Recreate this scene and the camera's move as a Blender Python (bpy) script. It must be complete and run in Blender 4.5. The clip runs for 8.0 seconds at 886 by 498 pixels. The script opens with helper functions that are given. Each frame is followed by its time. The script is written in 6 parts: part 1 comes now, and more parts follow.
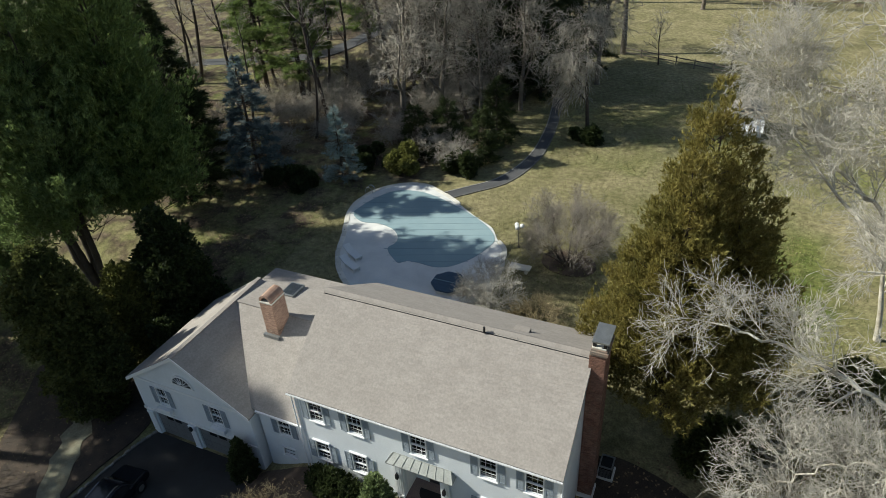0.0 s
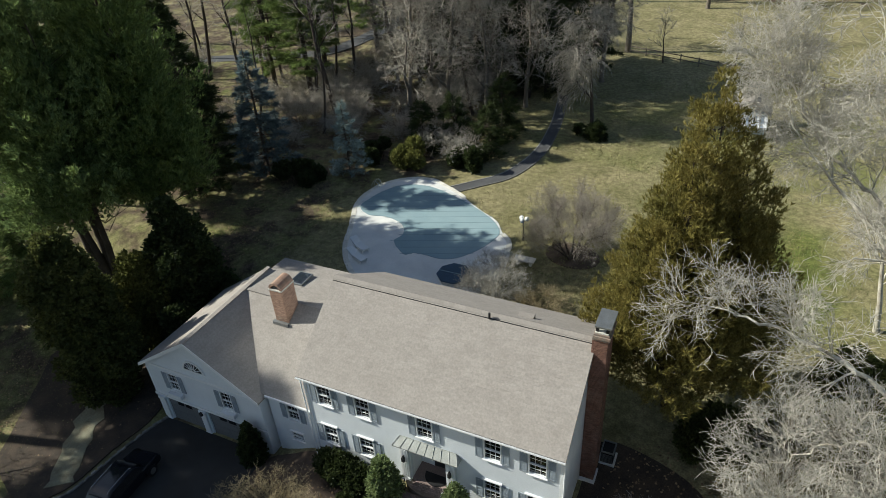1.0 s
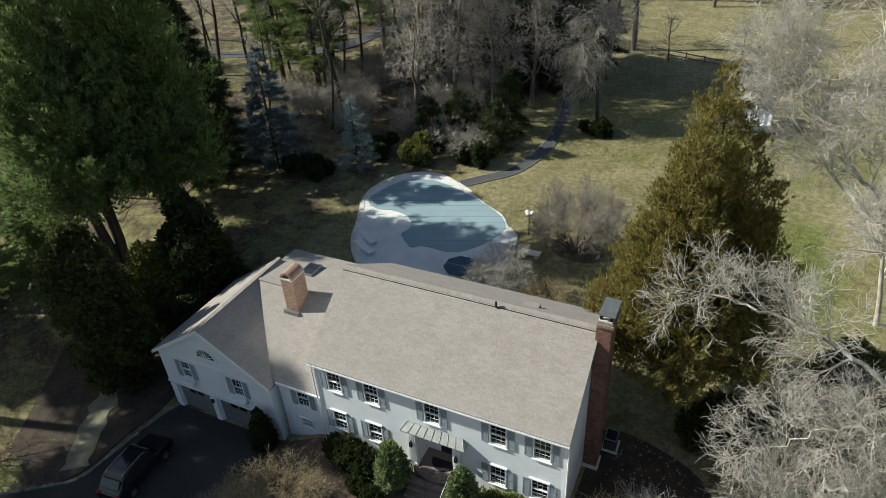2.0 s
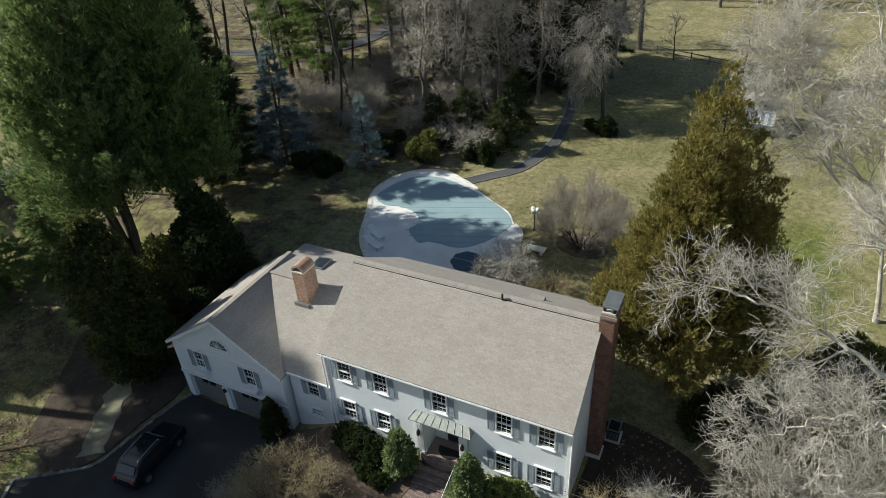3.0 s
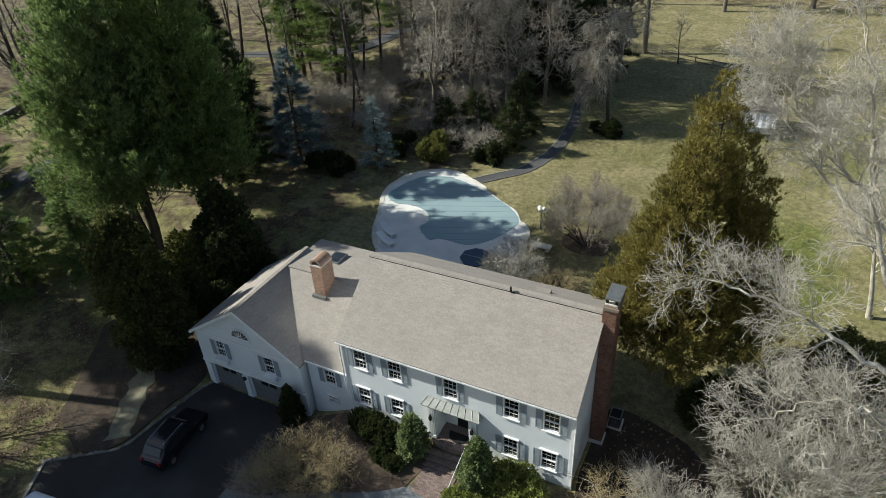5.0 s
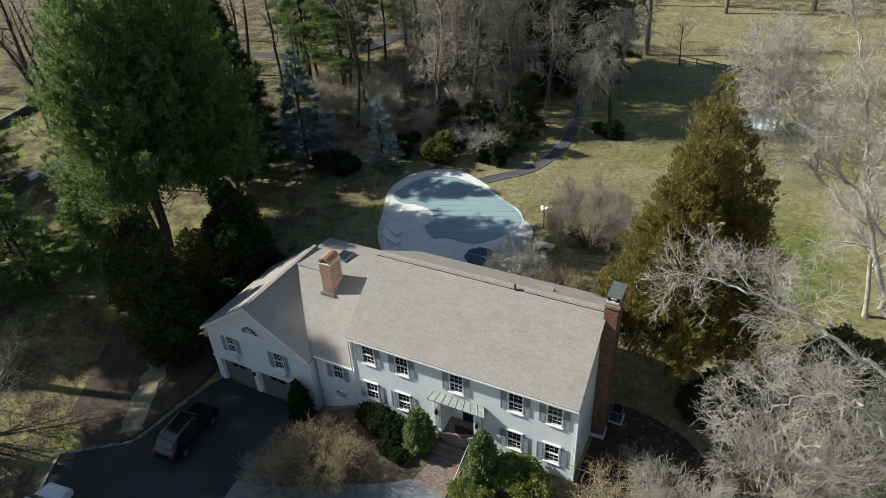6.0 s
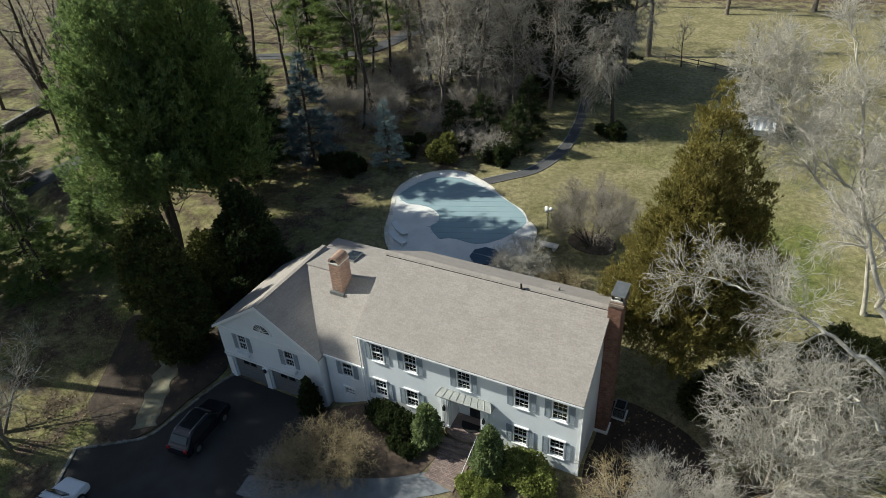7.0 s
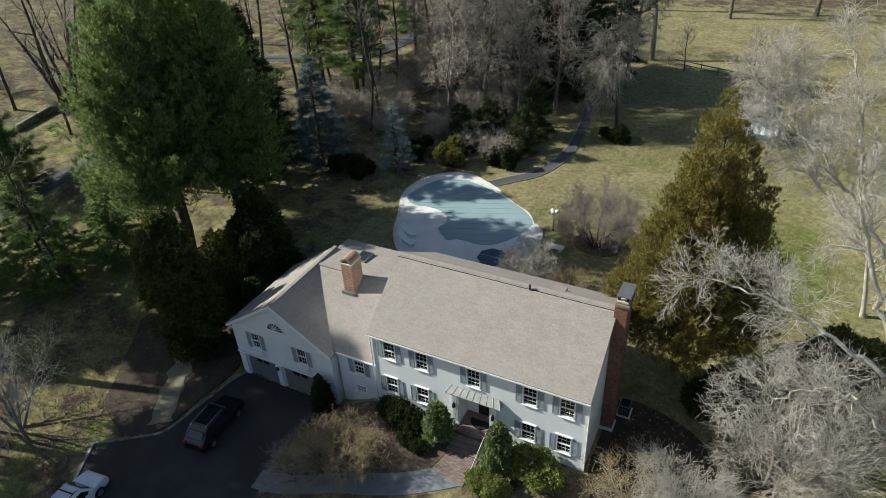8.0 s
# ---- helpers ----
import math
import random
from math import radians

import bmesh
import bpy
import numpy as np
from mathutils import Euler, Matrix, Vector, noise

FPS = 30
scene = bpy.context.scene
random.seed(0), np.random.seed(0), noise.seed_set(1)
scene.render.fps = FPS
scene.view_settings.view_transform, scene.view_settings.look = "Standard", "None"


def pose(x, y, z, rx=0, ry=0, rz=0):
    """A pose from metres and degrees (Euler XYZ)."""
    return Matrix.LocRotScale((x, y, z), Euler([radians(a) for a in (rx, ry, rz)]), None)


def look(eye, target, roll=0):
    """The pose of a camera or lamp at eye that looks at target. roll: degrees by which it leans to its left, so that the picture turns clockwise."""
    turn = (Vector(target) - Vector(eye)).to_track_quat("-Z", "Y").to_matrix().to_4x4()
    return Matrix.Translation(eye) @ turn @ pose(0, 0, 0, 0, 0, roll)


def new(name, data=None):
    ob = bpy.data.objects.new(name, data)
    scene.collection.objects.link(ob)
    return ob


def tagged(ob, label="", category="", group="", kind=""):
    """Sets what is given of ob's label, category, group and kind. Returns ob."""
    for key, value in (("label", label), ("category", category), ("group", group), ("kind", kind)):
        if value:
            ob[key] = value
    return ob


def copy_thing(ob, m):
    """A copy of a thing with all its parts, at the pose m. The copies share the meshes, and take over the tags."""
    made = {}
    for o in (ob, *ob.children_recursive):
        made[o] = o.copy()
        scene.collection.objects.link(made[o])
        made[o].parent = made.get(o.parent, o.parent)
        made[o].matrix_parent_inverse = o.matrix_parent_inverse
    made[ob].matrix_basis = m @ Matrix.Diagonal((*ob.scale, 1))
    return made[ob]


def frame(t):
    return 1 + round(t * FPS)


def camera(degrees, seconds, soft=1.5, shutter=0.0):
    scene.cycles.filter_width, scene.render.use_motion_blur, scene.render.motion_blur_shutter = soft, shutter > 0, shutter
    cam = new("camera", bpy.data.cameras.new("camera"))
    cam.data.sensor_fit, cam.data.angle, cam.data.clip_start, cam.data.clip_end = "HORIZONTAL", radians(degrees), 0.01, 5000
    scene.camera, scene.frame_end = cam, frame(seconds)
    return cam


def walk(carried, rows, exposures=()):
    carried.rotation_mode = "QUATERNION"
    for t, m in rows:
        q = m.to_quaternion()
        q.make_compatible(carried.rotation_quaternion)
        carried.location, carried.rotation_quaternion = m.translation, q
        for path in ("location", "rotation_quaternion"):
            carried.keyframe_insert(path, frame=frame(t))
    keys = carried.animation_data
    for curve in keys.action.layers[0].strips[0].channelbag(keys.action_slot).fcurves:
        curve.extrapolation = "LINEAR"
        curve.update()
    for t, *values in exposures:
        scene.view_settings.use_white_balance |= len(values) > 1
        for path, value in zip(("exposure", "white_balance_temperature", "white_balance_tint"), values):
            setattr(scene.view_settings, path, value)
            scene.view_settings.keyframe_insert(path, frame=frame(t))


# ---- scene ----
cam = camera(68.9, 8.0, soft=0.5)
PATH = [
    (0, (18.362, -17.697, 29.558), (17.62, -16.201, 28.457), -3.9),
    (0.5, (18.533, -18.181, 29.517), (17.785, -16.688, 28.417), -3.9),
    (1, (18.642, -18.656, 29.475), (17.889, -17.165, 28.375), -3.8),
    (1.5, (18.737, -19.118, 29.494), (17.979, -17.631, 28.393), -3.7),
    (3, (19.099, -20.5, 29.861), (18.323, -19.024, 28.756), -3.6),
    (3.5, (19.207, -20.971, 30.021), (18.426, -19.498, 28.917), -3.5),
    (4, (19.335, -21.427, 30.259), (18.55, -19.956, 29.156), -3.5),
    (4.5, (19.481, -21.88, 30.486), (18.693, -20.409, 29.384), -3.5),
    (6, (19.75, -23.241, 31.29), (18.957, -21.774, 30.186), -3.4),
    (6.5, (19.791, -23.657, 31.556), (18.996, -22.191, 30.452), -3.4),
    (7, (19.787, -24.113, 31.891), (18.991, -22.649, 30.786), -3.5),
    (7.5, (19.752, -24.643, 32.28), (18.954, -23.179, 31.175), -3.4),
    (8, (19.683, -25.176, 32.625), (18.884, -23.713, 31.52), -3.3),
]
walk(cam, [(t, look(eye, target, roll)) for t, eye, target, roll in PATH])

# ---- world, sun, exposure ----
SUN_TO = Vector((-0.795, -0.19, 0.575)).normalized()
world = bpy.data.worlds.new("world")
scene.world = world
world.use_nodes = True
wn = world.node_tree.nodes
sky = wn.new("ShaderNodeTexSky")
sky.sky_type = "NISHITA"
sky.sun_disc = False
sky.sun_elevation = math.asin(SUN_TO.z)
sky.sun_rotation = math.atan2(SUN_TO.x, SUN_TO.y)
wn["Background"].inputs["Strength"].default_value = 0.072
world.node_tree.links.new(sky.outputs["Color"], wn["Background"].inputs["Color"])
sun = new("sun", bpy.data.lights.new("sun", "SUN"))
sun.data.energy, sun.data.angle, sun.data.color = 4.8, radians(0.6), (1.0, 0.975, 0.89)
scene.view_settings.exposure = 0.4
scene.view_settings.use_white_balance = True
scene.view_settings.white_balance_temperature, scene.view_settings.white_balance_tint = 6500, 5
sun.matrix_world = look((-60, -12, 60), Vector((-60, -12, 60)) - SUN_TO)


# ---- materials ----
def material(name, base, rough=0.8, vary=0.25, scale=3.0, fine=40.0, bump=0.3, metal=0.0, tint=None, island=0.0, stain=0.0, spec=0.3, obj=0.0):
    """Base colour with variation at two scales, a bump, and per-piece change."""
    m = bpy.data.materials.new(name)
    m.use_nodes = True
    nt, b = m.node_tree, m.node_tree.nodes["Principled BSDF"]
    n, l = nt.nodes.new, nt.links.new
    co = n("ShaderNodeTexCoord").outputs["Object"]
    big, small = n("ShaderNodeTexNoise"), n("ShaderNodeTexNoise")
    for t, s, d in ((big, scale, 5), (small, fine, 3)):
        t.inputs["Scale"].default_value, t.inputs["Detail"].default_value = s, d
        l(co, t.inputs["Vector"])
    tint = tint or [c * (1 - vary) for c in base]
    mix = n("ShaderNodeMix")
    mix.data_type = "RGBA"
    mix.inputs["A"].default_value, mix.inputs["B"].default_value = (*base, 1), (*tint, 1)
    ramp = n("ShaderNodeMapRange")
    ramp.inputs["From Min"].default_value, ramp.inputs["From Max"].default_value = 0.35, 0.68
    l(big.outputs["Fac"], ramp.inputs["Value"])
    l(ramp.outputs["Result"], mix.inputs["Factor"])
    hsv = n("ShaderNodeHueSaturation")
    l(mix.outputs["Result"], hsv.inputs["Color"])
    val = n("ShaderNodeMapRange")
    val.inputs["From Min"].default_value, val.inputs["From Max"].default_value = 0.3, 0.7
    val.inputs["To Min"].default_value, val.inputs["To Max"].default_value = 1 - vary * 0.7, 1 + vary * 0.7
    l(small.outputs["Fac"], val.inputs["Value"])
    value = val.outputs["Result"]
    for amount, node, out in ((island, "ShaderNodeNewGeometry", "Random Per Island"), (obj, "ShaderNodeObjectInfo", "Random")):
        if amount:
            r = n("ShaderNodeMapRange")
            r.inputs["To Min"].default_value, r.inputs["To Max"].default_value = 1 - amount, 1 + amount
            l(n(node).outputs[out], r.inputs["Value"])
            mul = n("ShaderNodeMath")
            mul.operation = "MULTIPLY"
            l(value, mul.inputs[0])
            l(r.outputs["Result"], mul.inputs[1])
            value = mul.outputs["Value"]
    l(value, hsv.inputs["Value"])
    l(hsv.outputs["Color"], b.inputs["Base Color"])
    if bump:
        bp = n("ShaderNodeBump")
        bp.inputs["Strength"].default_value, bp.inputs["Distance"].default_value = bump, 0.02
        l(small.outputs["Fac"], bp.inputs["Height"])
        l(bp.outputs["Normal"], b.inputs["Normal"])
    b.inputs["Roughness"].default_value, b.inputs["Metallic"].default_value = rough, metal
    b.inputs["Specular IOR Level"].default_value = spec
    return m


def glass_material(name, tint=(0.28, 0.31, 0.33)):
    m = bpy.data.materials.new(name)
    m.use_nodes = True
    b = m.node_tree.nodes["Principled BSDF"]
    b.inputs["Base Color"].default_value = (*tint, 1)
    b.inputs["Roughness"].default_value = 0.03
    b.inputs["Transmission Weight"].default_value = 1.0
    b.inputs["IOR"].default_value = 1.45
    return m


def ground_material():
    """Winter lawn, straw patches and brown leaf litter; the mix follows the planting plan."""
    m = bpy.data.materials.new("winter_lawn")
    m.use_nodes = True
    nt, b = m.node_tree, m.node_tree.nodes["Principled BSDF"]
    n, l = nt.nodes.new, nt.links.new
    co = n("ShaderNodeTexCoord").outputs["Object"]

    def tex(scale, detail=6):
        t = n("ShaderNodeTexNoise")
        t.inputs["Scale"].default_value, t.inputs["Detail"].default_value = scale, detail
        l(co, t.inputs["Vector"])
        return t.outputs["Fac"]

    def span(value, a, z, lo=0.0, hi=1.0):
        r = n("ShaderNodeMapRange")
        for k, v in zip(("From Min", "From Max", "To Min", "To Max"), (a, z, lo, hi)):
            r.inputs[k].default_value = v
        l(value, r.inputs["Value"])
        return r.outputs["Result"]

    def blend(fac, a, z):
        x = n("ShaderNodeMix")
        x.data_type = "RGBA"
        l(fac, x.inputs["Factor"])
        for side, c in (("A", a), ("B", z)):
            if isinstance(c, tuple):
                x.inputs[side].default_value = (*c, 1)
            else:
                l(c, x.inputs[side])
        return x.outputs["Result"]

    def math_node(op, a, z):
        x = n("ShaderNodeMath")
        x.operation = op
        for i, c in enumerate((a, z)):
            if isinstance(c, float):
                x.inputs[i].default_value = c
            else:
                l(c, x.inputs[i])
        return x.outputs["Value"]

    att = n("ShaderNodeAttribute")
    att.attribute_name = "litter"
    att2 = n("ShaderNodeAttribute")
    att2.attribute_name = "lush"
    dry = blend(span(tex(0.35), 0.35, 0.65), (0.19, 0.172, 0.085), (0.27, 0.235, 0.13))
    green = blend(span(tex(0.8), 0.35, 0.65), (0.105, 0.13, 0.036), (0.165, 0.175, 0.055))
    lawn = blend(span(math_node("ADD", att2.outputs["Fac"], math_node("SUBTRACT", tex(0.22), 0.5)), 0.3, 0.7), dry, green)
    litter = blend(span(tex(1.6), 0.35, 0.65), (0.075, 0.056, 0.04), (0.14, 0.108, 0.076))
    fac = span(math_node("ADD", att.outputs["Fac"], math_node("MULTIPLY", math_node("SUBTRACT", tex(0.5), 0.5), 1.5)), 0.35, 0.65)
    col = blend(fac, lawn, litter)
    hsv = n("ShaderNodeHueSaturation")
    l(col, hsv.inputs["Color"])
    fine = tex(9.0, 8)
    coarse = tex(2.2, 6)
    l(math_node("MULTIPLY", math_node("MULTIPLY", span(fine, 0.32, 0.68, 0.72, 1.28), span(tex(30.0, 3), 0.3, 0.7, 0.85, 1.15)), span(coarse, 0.35, 0.65, 0.75, 1.25)), hsv.inputs["Value"])
    l(hsv.outputs["Color"], b.inputs["Base Color"])
    bp = n("ShaderNodeBump")
    bp.inputs["Strength"].default_value, bp.inputs["Distance"].default_value = 0.7, 0.08
    l(fine, bp.inputs["Height"])
    l(bp.outputs["Normal"], b.inputs["Normal"])
    b.inputs["Roughness"].default_value = 0.95
    b.inputs["Specular IOR Level"].default_value = 0.1
    return m


M_LAWN = ground_material()
M_SIDING = material("white_siding", (0.72, 0.75, 0.78), 0.55, 0.06, 1.2, 30, 0.1)
M_TRIM = material("white_trim", (0.8, 0.81, 0.82), 0.45, 0.04, 2, 30, 0.05)
M_SHUTTER = material("grey_blue_shutter", (0.32, 0.365, 0.41), 0.5, 0.12, 3, 40, 0.1)
M_ROOF = material("taupe_shingle", (0.325, 0.294, 0.268), 0.9, 0.16, 0.8, 9, 0.3, island=0.055, tint=(0.298, 0.268, 0.243))
M_ROOF_EDGE = material("ridge_shingle", (0.31, 0.28, 0.255), 0.9, 0.15, 2, 30, 0.4, obj=0.08)
M_BRICK = material("red_brick", (0.19, 0.095, 0.07), 0.85, 0.35, 2.5, 30, 0.5, tint=(0.25, 0.15, 0.115), island=0.25, obj=0.2)
M_PALEBRICK = material("sandy_brick", (0.36, 0.215, 0.155), 0.85, 0.3, 2.5, 30, 0.5, tint=(0.42, 0.3, 0.23), island=0.25, obj=0.22)
M_OLDBRICK = material("lichened_brick", (0.25, 0.22, 0.19), 0.9, 0.35, 4, 30, 0.5, tint=(0.3, 0.2, 0.15))
M_WORNBRICK = material("worn_brick", (0.22, 0.165, 0.155), 0.85, 0.35, 2.5, 30, 0.5, tint=(0.25, 0.19, 0.165), obj=0.25)
M_MORTAR = material("mortar", (0.22, 0.17, 0.14), 0.95, 0.2)
M_GRAVEL = material("pale_gravel", (0.25, 0.24, 0.17), 0.95, 0.4, 1.3, 14, 0.6, tint=(0.17, 0.15, 0.1))
M_GLASS = glass_material("window_glass")
M_DARK = material("dark_interior", (0.05, 0.05, 0.055), 0.9, 0.3)
M_DOOR = material("black_door", (0.02, 0.022, 0.025), 0.3, 0.2, spec=0.5)
M_GARAGE = material("garage_door_paint", (0.17, 0.175, 0.18), 0.5, 0.06)
M_COPPER = material("weathered_copper", (0.33, 0.34, 0.32), 0.5, 0.2, 3, 20, 0.1, metal=0.3)
M_METAL = material("grey_metal", (0.3, 0.31, 0.31), 0.45, 0.2, metal=0.7)
M_IRON = material("black_iron", (0.02, 0.02, 0.022), 0.5, 0.2)
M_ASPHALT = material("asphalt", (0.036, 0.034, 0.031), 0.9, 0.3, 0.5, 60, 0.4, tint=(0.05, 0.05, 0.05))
M_ROADGREY = material("old_road", (0.1, 0.1, 0.103), 0.9, 0.25, 0.6, 50, 0.3)
M_BLUESTONE = material("bluestone", (0.21, 0.225, 0.24), 0.8, 0.2, 2, 30, 0.2, obj=0.15)
M_STONE = material("grey_stone", (0.24, 0.23, 0.21), 0.9, 0.4, 2, 25, 0.6, obj=0.45)
M_CONCRETE = material("pale_concrete", (0.74, 0.73, 0.7), 0.85, 0.1, 0.6, 25, 0.15, tint=(0.62, 0.62, 0.6))
M_COPING = material("pale_coping_stone", (0.68, 0.65, 0.58), 0.85, 0.15, 1.5, 30, 0.3, obj=0.15)
M_COVER = material("pool_cover_mesh", (0.24, 0.335, 0.365), 0.75, 0.1, 0.5, 60, 0.1, tint=(0.275, 0.37, 0.395))
M_STRAP = material("pool_cover_strap", (0.225, 0.315, 0.345), 0.7, 0.1)
M_SPA = material("spa_cover_vinyl", (0.045, 0.085, 0.13), 0.5, 0.15)
M_WHITE = material("white_plastic", (0.75, 0.75, 0.74), 0.4, 0.05)
M_GLOBE = material("opal_globe", (0.85, 0.85, 0.82), 0.2, 0.02, bump=0)
# dark brown for the leaf bed, and for shade painted beside the house
M_SOIL_SHADE = material("dark_soil_and_shade", (0.05, 0.04, 0.032), 0.95, 0.45, 1.2, 14, 0.8, tint=(0.085, 0.062, 0.045))
M_MULCH = material("mulch", (0.13, 0.095, 0.07), 0.95, 0.4, 2, 30, 1.0)
M_BARK = material("grey_bark", (0.2, 0.17, 0.14), 0.95, 0.35, 2, 20, 0.8)
M_DARKBARK = material("dark_bark", (0.085, 0.068, 0.055), 0.95, 0.35, 2, 20, 0.8)
M_TWIG = material("grey_twig", (0.43, 0.39, 0.335), 0.9, 0.2, 1, 20, 0.0, island=0.3)
M_PALETWIG = material("pale_twig", (0.47, 0.44, 0.385), 0.9, 0.2, 1, 20, 0.0, island=0.25)
M_TANTWIG = material("tan_twig", (0.36, 0.29, 0.17), 0.9, 0.2, 1, 20, 0.0, island=0.3)
M_ROSETWIG = material("rosy_twig", (0.33, 0.29, 0.25), 0.9, 0.2, 1, 20, 0.0, island=0.25)
M_SYCAMORE = material("sycamore_bark", (0.62, 0.58, 0.5), 0.85, 0.3, 1.4, 15, 0.3, tint=(0.36, 0.32, 0.25))


M_FALLEN = material("fallen_leaves", (0.27, 0.19, 0.11), 0.9, 0.2, 1, 5, 0.0, island=0.5)
M_STRAW = material("dry_grass", (0.27, 0.24, 0.12), 0.9, 0.2, 0.5, 5, 0.0, tint=(0.16, 0.18, 0.06), island=0.35)


def leaf(name, base, tint, island=0.45, rough=0.55):
    """Leaves: a part of the light passes through them."""
    m = material(name, base, rough, 0.25, 0.7, 8, 0.0, tint=tint, island=island, spec=0.2)
    nt = m.node_tree
    b, out = nt.nodes["Principled BSDF"], nt.nodes["Material Output"]
    tr, mix = nt.nodes.new("ShaderNodeBsdfTranslucent"), nt.nodes.new("ShaderNodeMixShader")
    mix.inputs["Fac"].default_value = 0.45
    nt.links.new(b.inputs["Base Color"].links[0].from_socket, tr.inputs["Color"])
    nt.links.new(b.outputs["BSDF"], mix.inputs[1])
    nt.links.new(tr.outputs["BSDF"], mix.inputs[2])
    nt.links.new(mix.outputs["Shader"], out.inputs["Surface"])
    return m


L_FIR = leaf("fir_needles", (0.22, 0.285, 0.1), (0.145, 0.205, 0.085))
L_PINE = leaf("pine_needles", (0.19, 0.245, 0.075), (0.12, 0.175, 0.06))
L_BLUE = leaf("blue_needles", (0.34, 0.42, 0.41), (0.22, 0.3, 0.3))
L_DEEPBLUE = leaf("dark_blue_needles", (0.15, 0.2, 0.22), (0.09, 0.135, 0.15))
L_CEDAR = leaf("cedar_sprays", (0.27, 0.225, 0.07), (0.19, 0.175, 0.052))
L_YEW = leaf("yew_leaves", (0.115, 0.125, 0.04), (0.07, 0.085, 0.028))
L_DARK = leaf("dark_broad_leaves", (0.06, 0.078, 0.028), (0.036, 0.05, 0.02), rough=0.4)
L_HOLLY = leaf("holly_leaves", (0.23, 0.28, 0.13), (0.145, 0.195, 0.08), rough=0.35)
L_BOX = leaf("boxwood_leaves", (0.29, 0.32, 0.1), (0.19, 0.225, 0.065))
L_OLIVE = leaf("olive_leaves", (0.2, 0.2, 0.06), (0.13, 0.14, 0.04))

# ---- helpers of this scene ----
WORLD = {}


def thing(name, m, label, category, group=""):
    ob = new(name)
    ob.empty_display_size = 0.3
    ob.matrix_basis = m
    WORLD[ob] = m
    return tagged(ob, label, category, group)


def mesh_of(bm, mat, name="mesh"):
    me = bpy.data.meshes.new(name)
    bm.to_mesh(me)
    bm.free()
    me.materials.append(mat)
    return me


def part(name, shape, mat, parent, label="", m=None):
    """One mesh object under a thing or part; m is its pose in the world."""
    me = mesh_of(shape, mat, name) if isinstance(shape, bmesh.types.BMesh) else shape
    ob = new(name, me)
    m = m or Matrix.Identity(4)
    if parent is not None:
        ob.parent = parent
        ob.matrix_parent_inverse = WORLD[parent].inverted()
    ob.matrix_basis = m
    WORLD[ob] = m
    if label:
        tagged(ob, label)
    return ob


def setting(name, shape, mat, label, category, m=None):
    return tagged(part(name, shape, mat, None, m=m), label, category, kind="structure")


def array_mesh(verts, faces, mat, name="mesh", smooth=False):
    """A mesh from arrays: verts (n, 3) and faces (m, k)."""
    verts, faces = np.asarray(verts, np.float32), np.asarray(faces, np.int32)
    me = bpy.data.meshes.new(name)
    k = faces.shape[1]
    me.vertices.add(len(verts))
    me.vertices.foreach_set("co", verts.ravel())
    me.loops.add(faces.size)
    me.loops.foreach_set("vertex_index", faces.ravel())
    me.polygons.add(len(faces))
    me.polygons.foreach_set("loop_start", np.arange(0, faces.size, k, dtype=np.int32))
    me.polygons.foreach_set("use_smooth", np.full(len(faces), bool(smooth)))
    me.update(calc_edges=True)
    me.materials.append(mat)
    return me


def box(bm, x0, x1, y0, y1, z0, z1, bevel=0.0, m=None):
    mm = Matrix.LocRotScale(((x0 + x1) / 2, (y0 + y1) / 2, (z0 + z1) / 2), None, (x1 - x0, y1 - y0, z1 - z0))
    made = bmesh.ops.create_cube(bm, size=1, matrix=(m @ mm) if m else mm)
    if bevel:
        bmesh.ops.bevel(bm, geom=list({e for v in made["verts"] for e in v.link_edges}), offset=bevel, segments=2, affect="EDGES", profile=0.6)
    return bm


def boxes(*rows, bevel=0.0):
    bm = bmesh.new()
    for r in rows:
        box(bm, *r, bevel=bevel)
    return bm


def prism(points, depth, axis="y", start=0.0):
    """A polygon, given in (x, z) for axis y, (y, z) for axis x or (x, y) for axis z, swept along the axis."""
    bm = bmesh.new()

    def place(a, b, d):
        return {"y": (a, d, b), "x": (d, a, b), "z": (a, b, d)}[axis]
    rings = [[bm.verts.new(place(a, b, d)) for a, b in points] for d in (start, start + depth)]
    bm.faces.new(rings[0])
    bm.faces.new(rings[1][::-1])
    for i in range(len(points)):
        j = (i + 1) % len(points)
        bm.faces.new((rings[0][i], rings[1][i], rings[1][j], rings[0][j]))
    bmesh.ops.recalc_face_normals(bm, faces=bm.faces)
    return bm


def tube(bm, a, b, r0, r1=None, n=8):
    a, b = Vector(a), Vector(b)
    m = Matrix.Translation((a + b) / 2) @ (b - a).to_track_quat("Z", "Y").to_matrix().to_4x4()
    bmesh.ops.create_cone(bm, cap_ends=True, segments=n, radius1=r0, radius2=r0 if r1 is None else r1, depth=(b - a).length, matrix=m)
    return bm


def tubes(*rows, n=8):
    bm = bmesh.new()
    for a, b, r in rows:
        tube(bm, a, b, r, n=n)
    return bm


def step(a, b, v):
    t = np.clip((v - a) / (b - a), 0, 1)
    return t * t * (3 - 2 * t)


def ground_z(x, y):
    """The lie of the land."""
    back = 1.0 - 1.0 * step(7, 20, x) * (1 - step(20, 40, y))
    front = -0.55 - 0.75 * step(0, -6, y)
    front = front + (-2.9 - front) * step(2, -4.5, x)
    front = front - 0.7 * step(-11, -20, x) * step(2, -9, y)
    return front + (back - front) * step(3, 14, y)


def gz(x, y):
    return float(ground_z(np.float64(x), np.float64(y)))


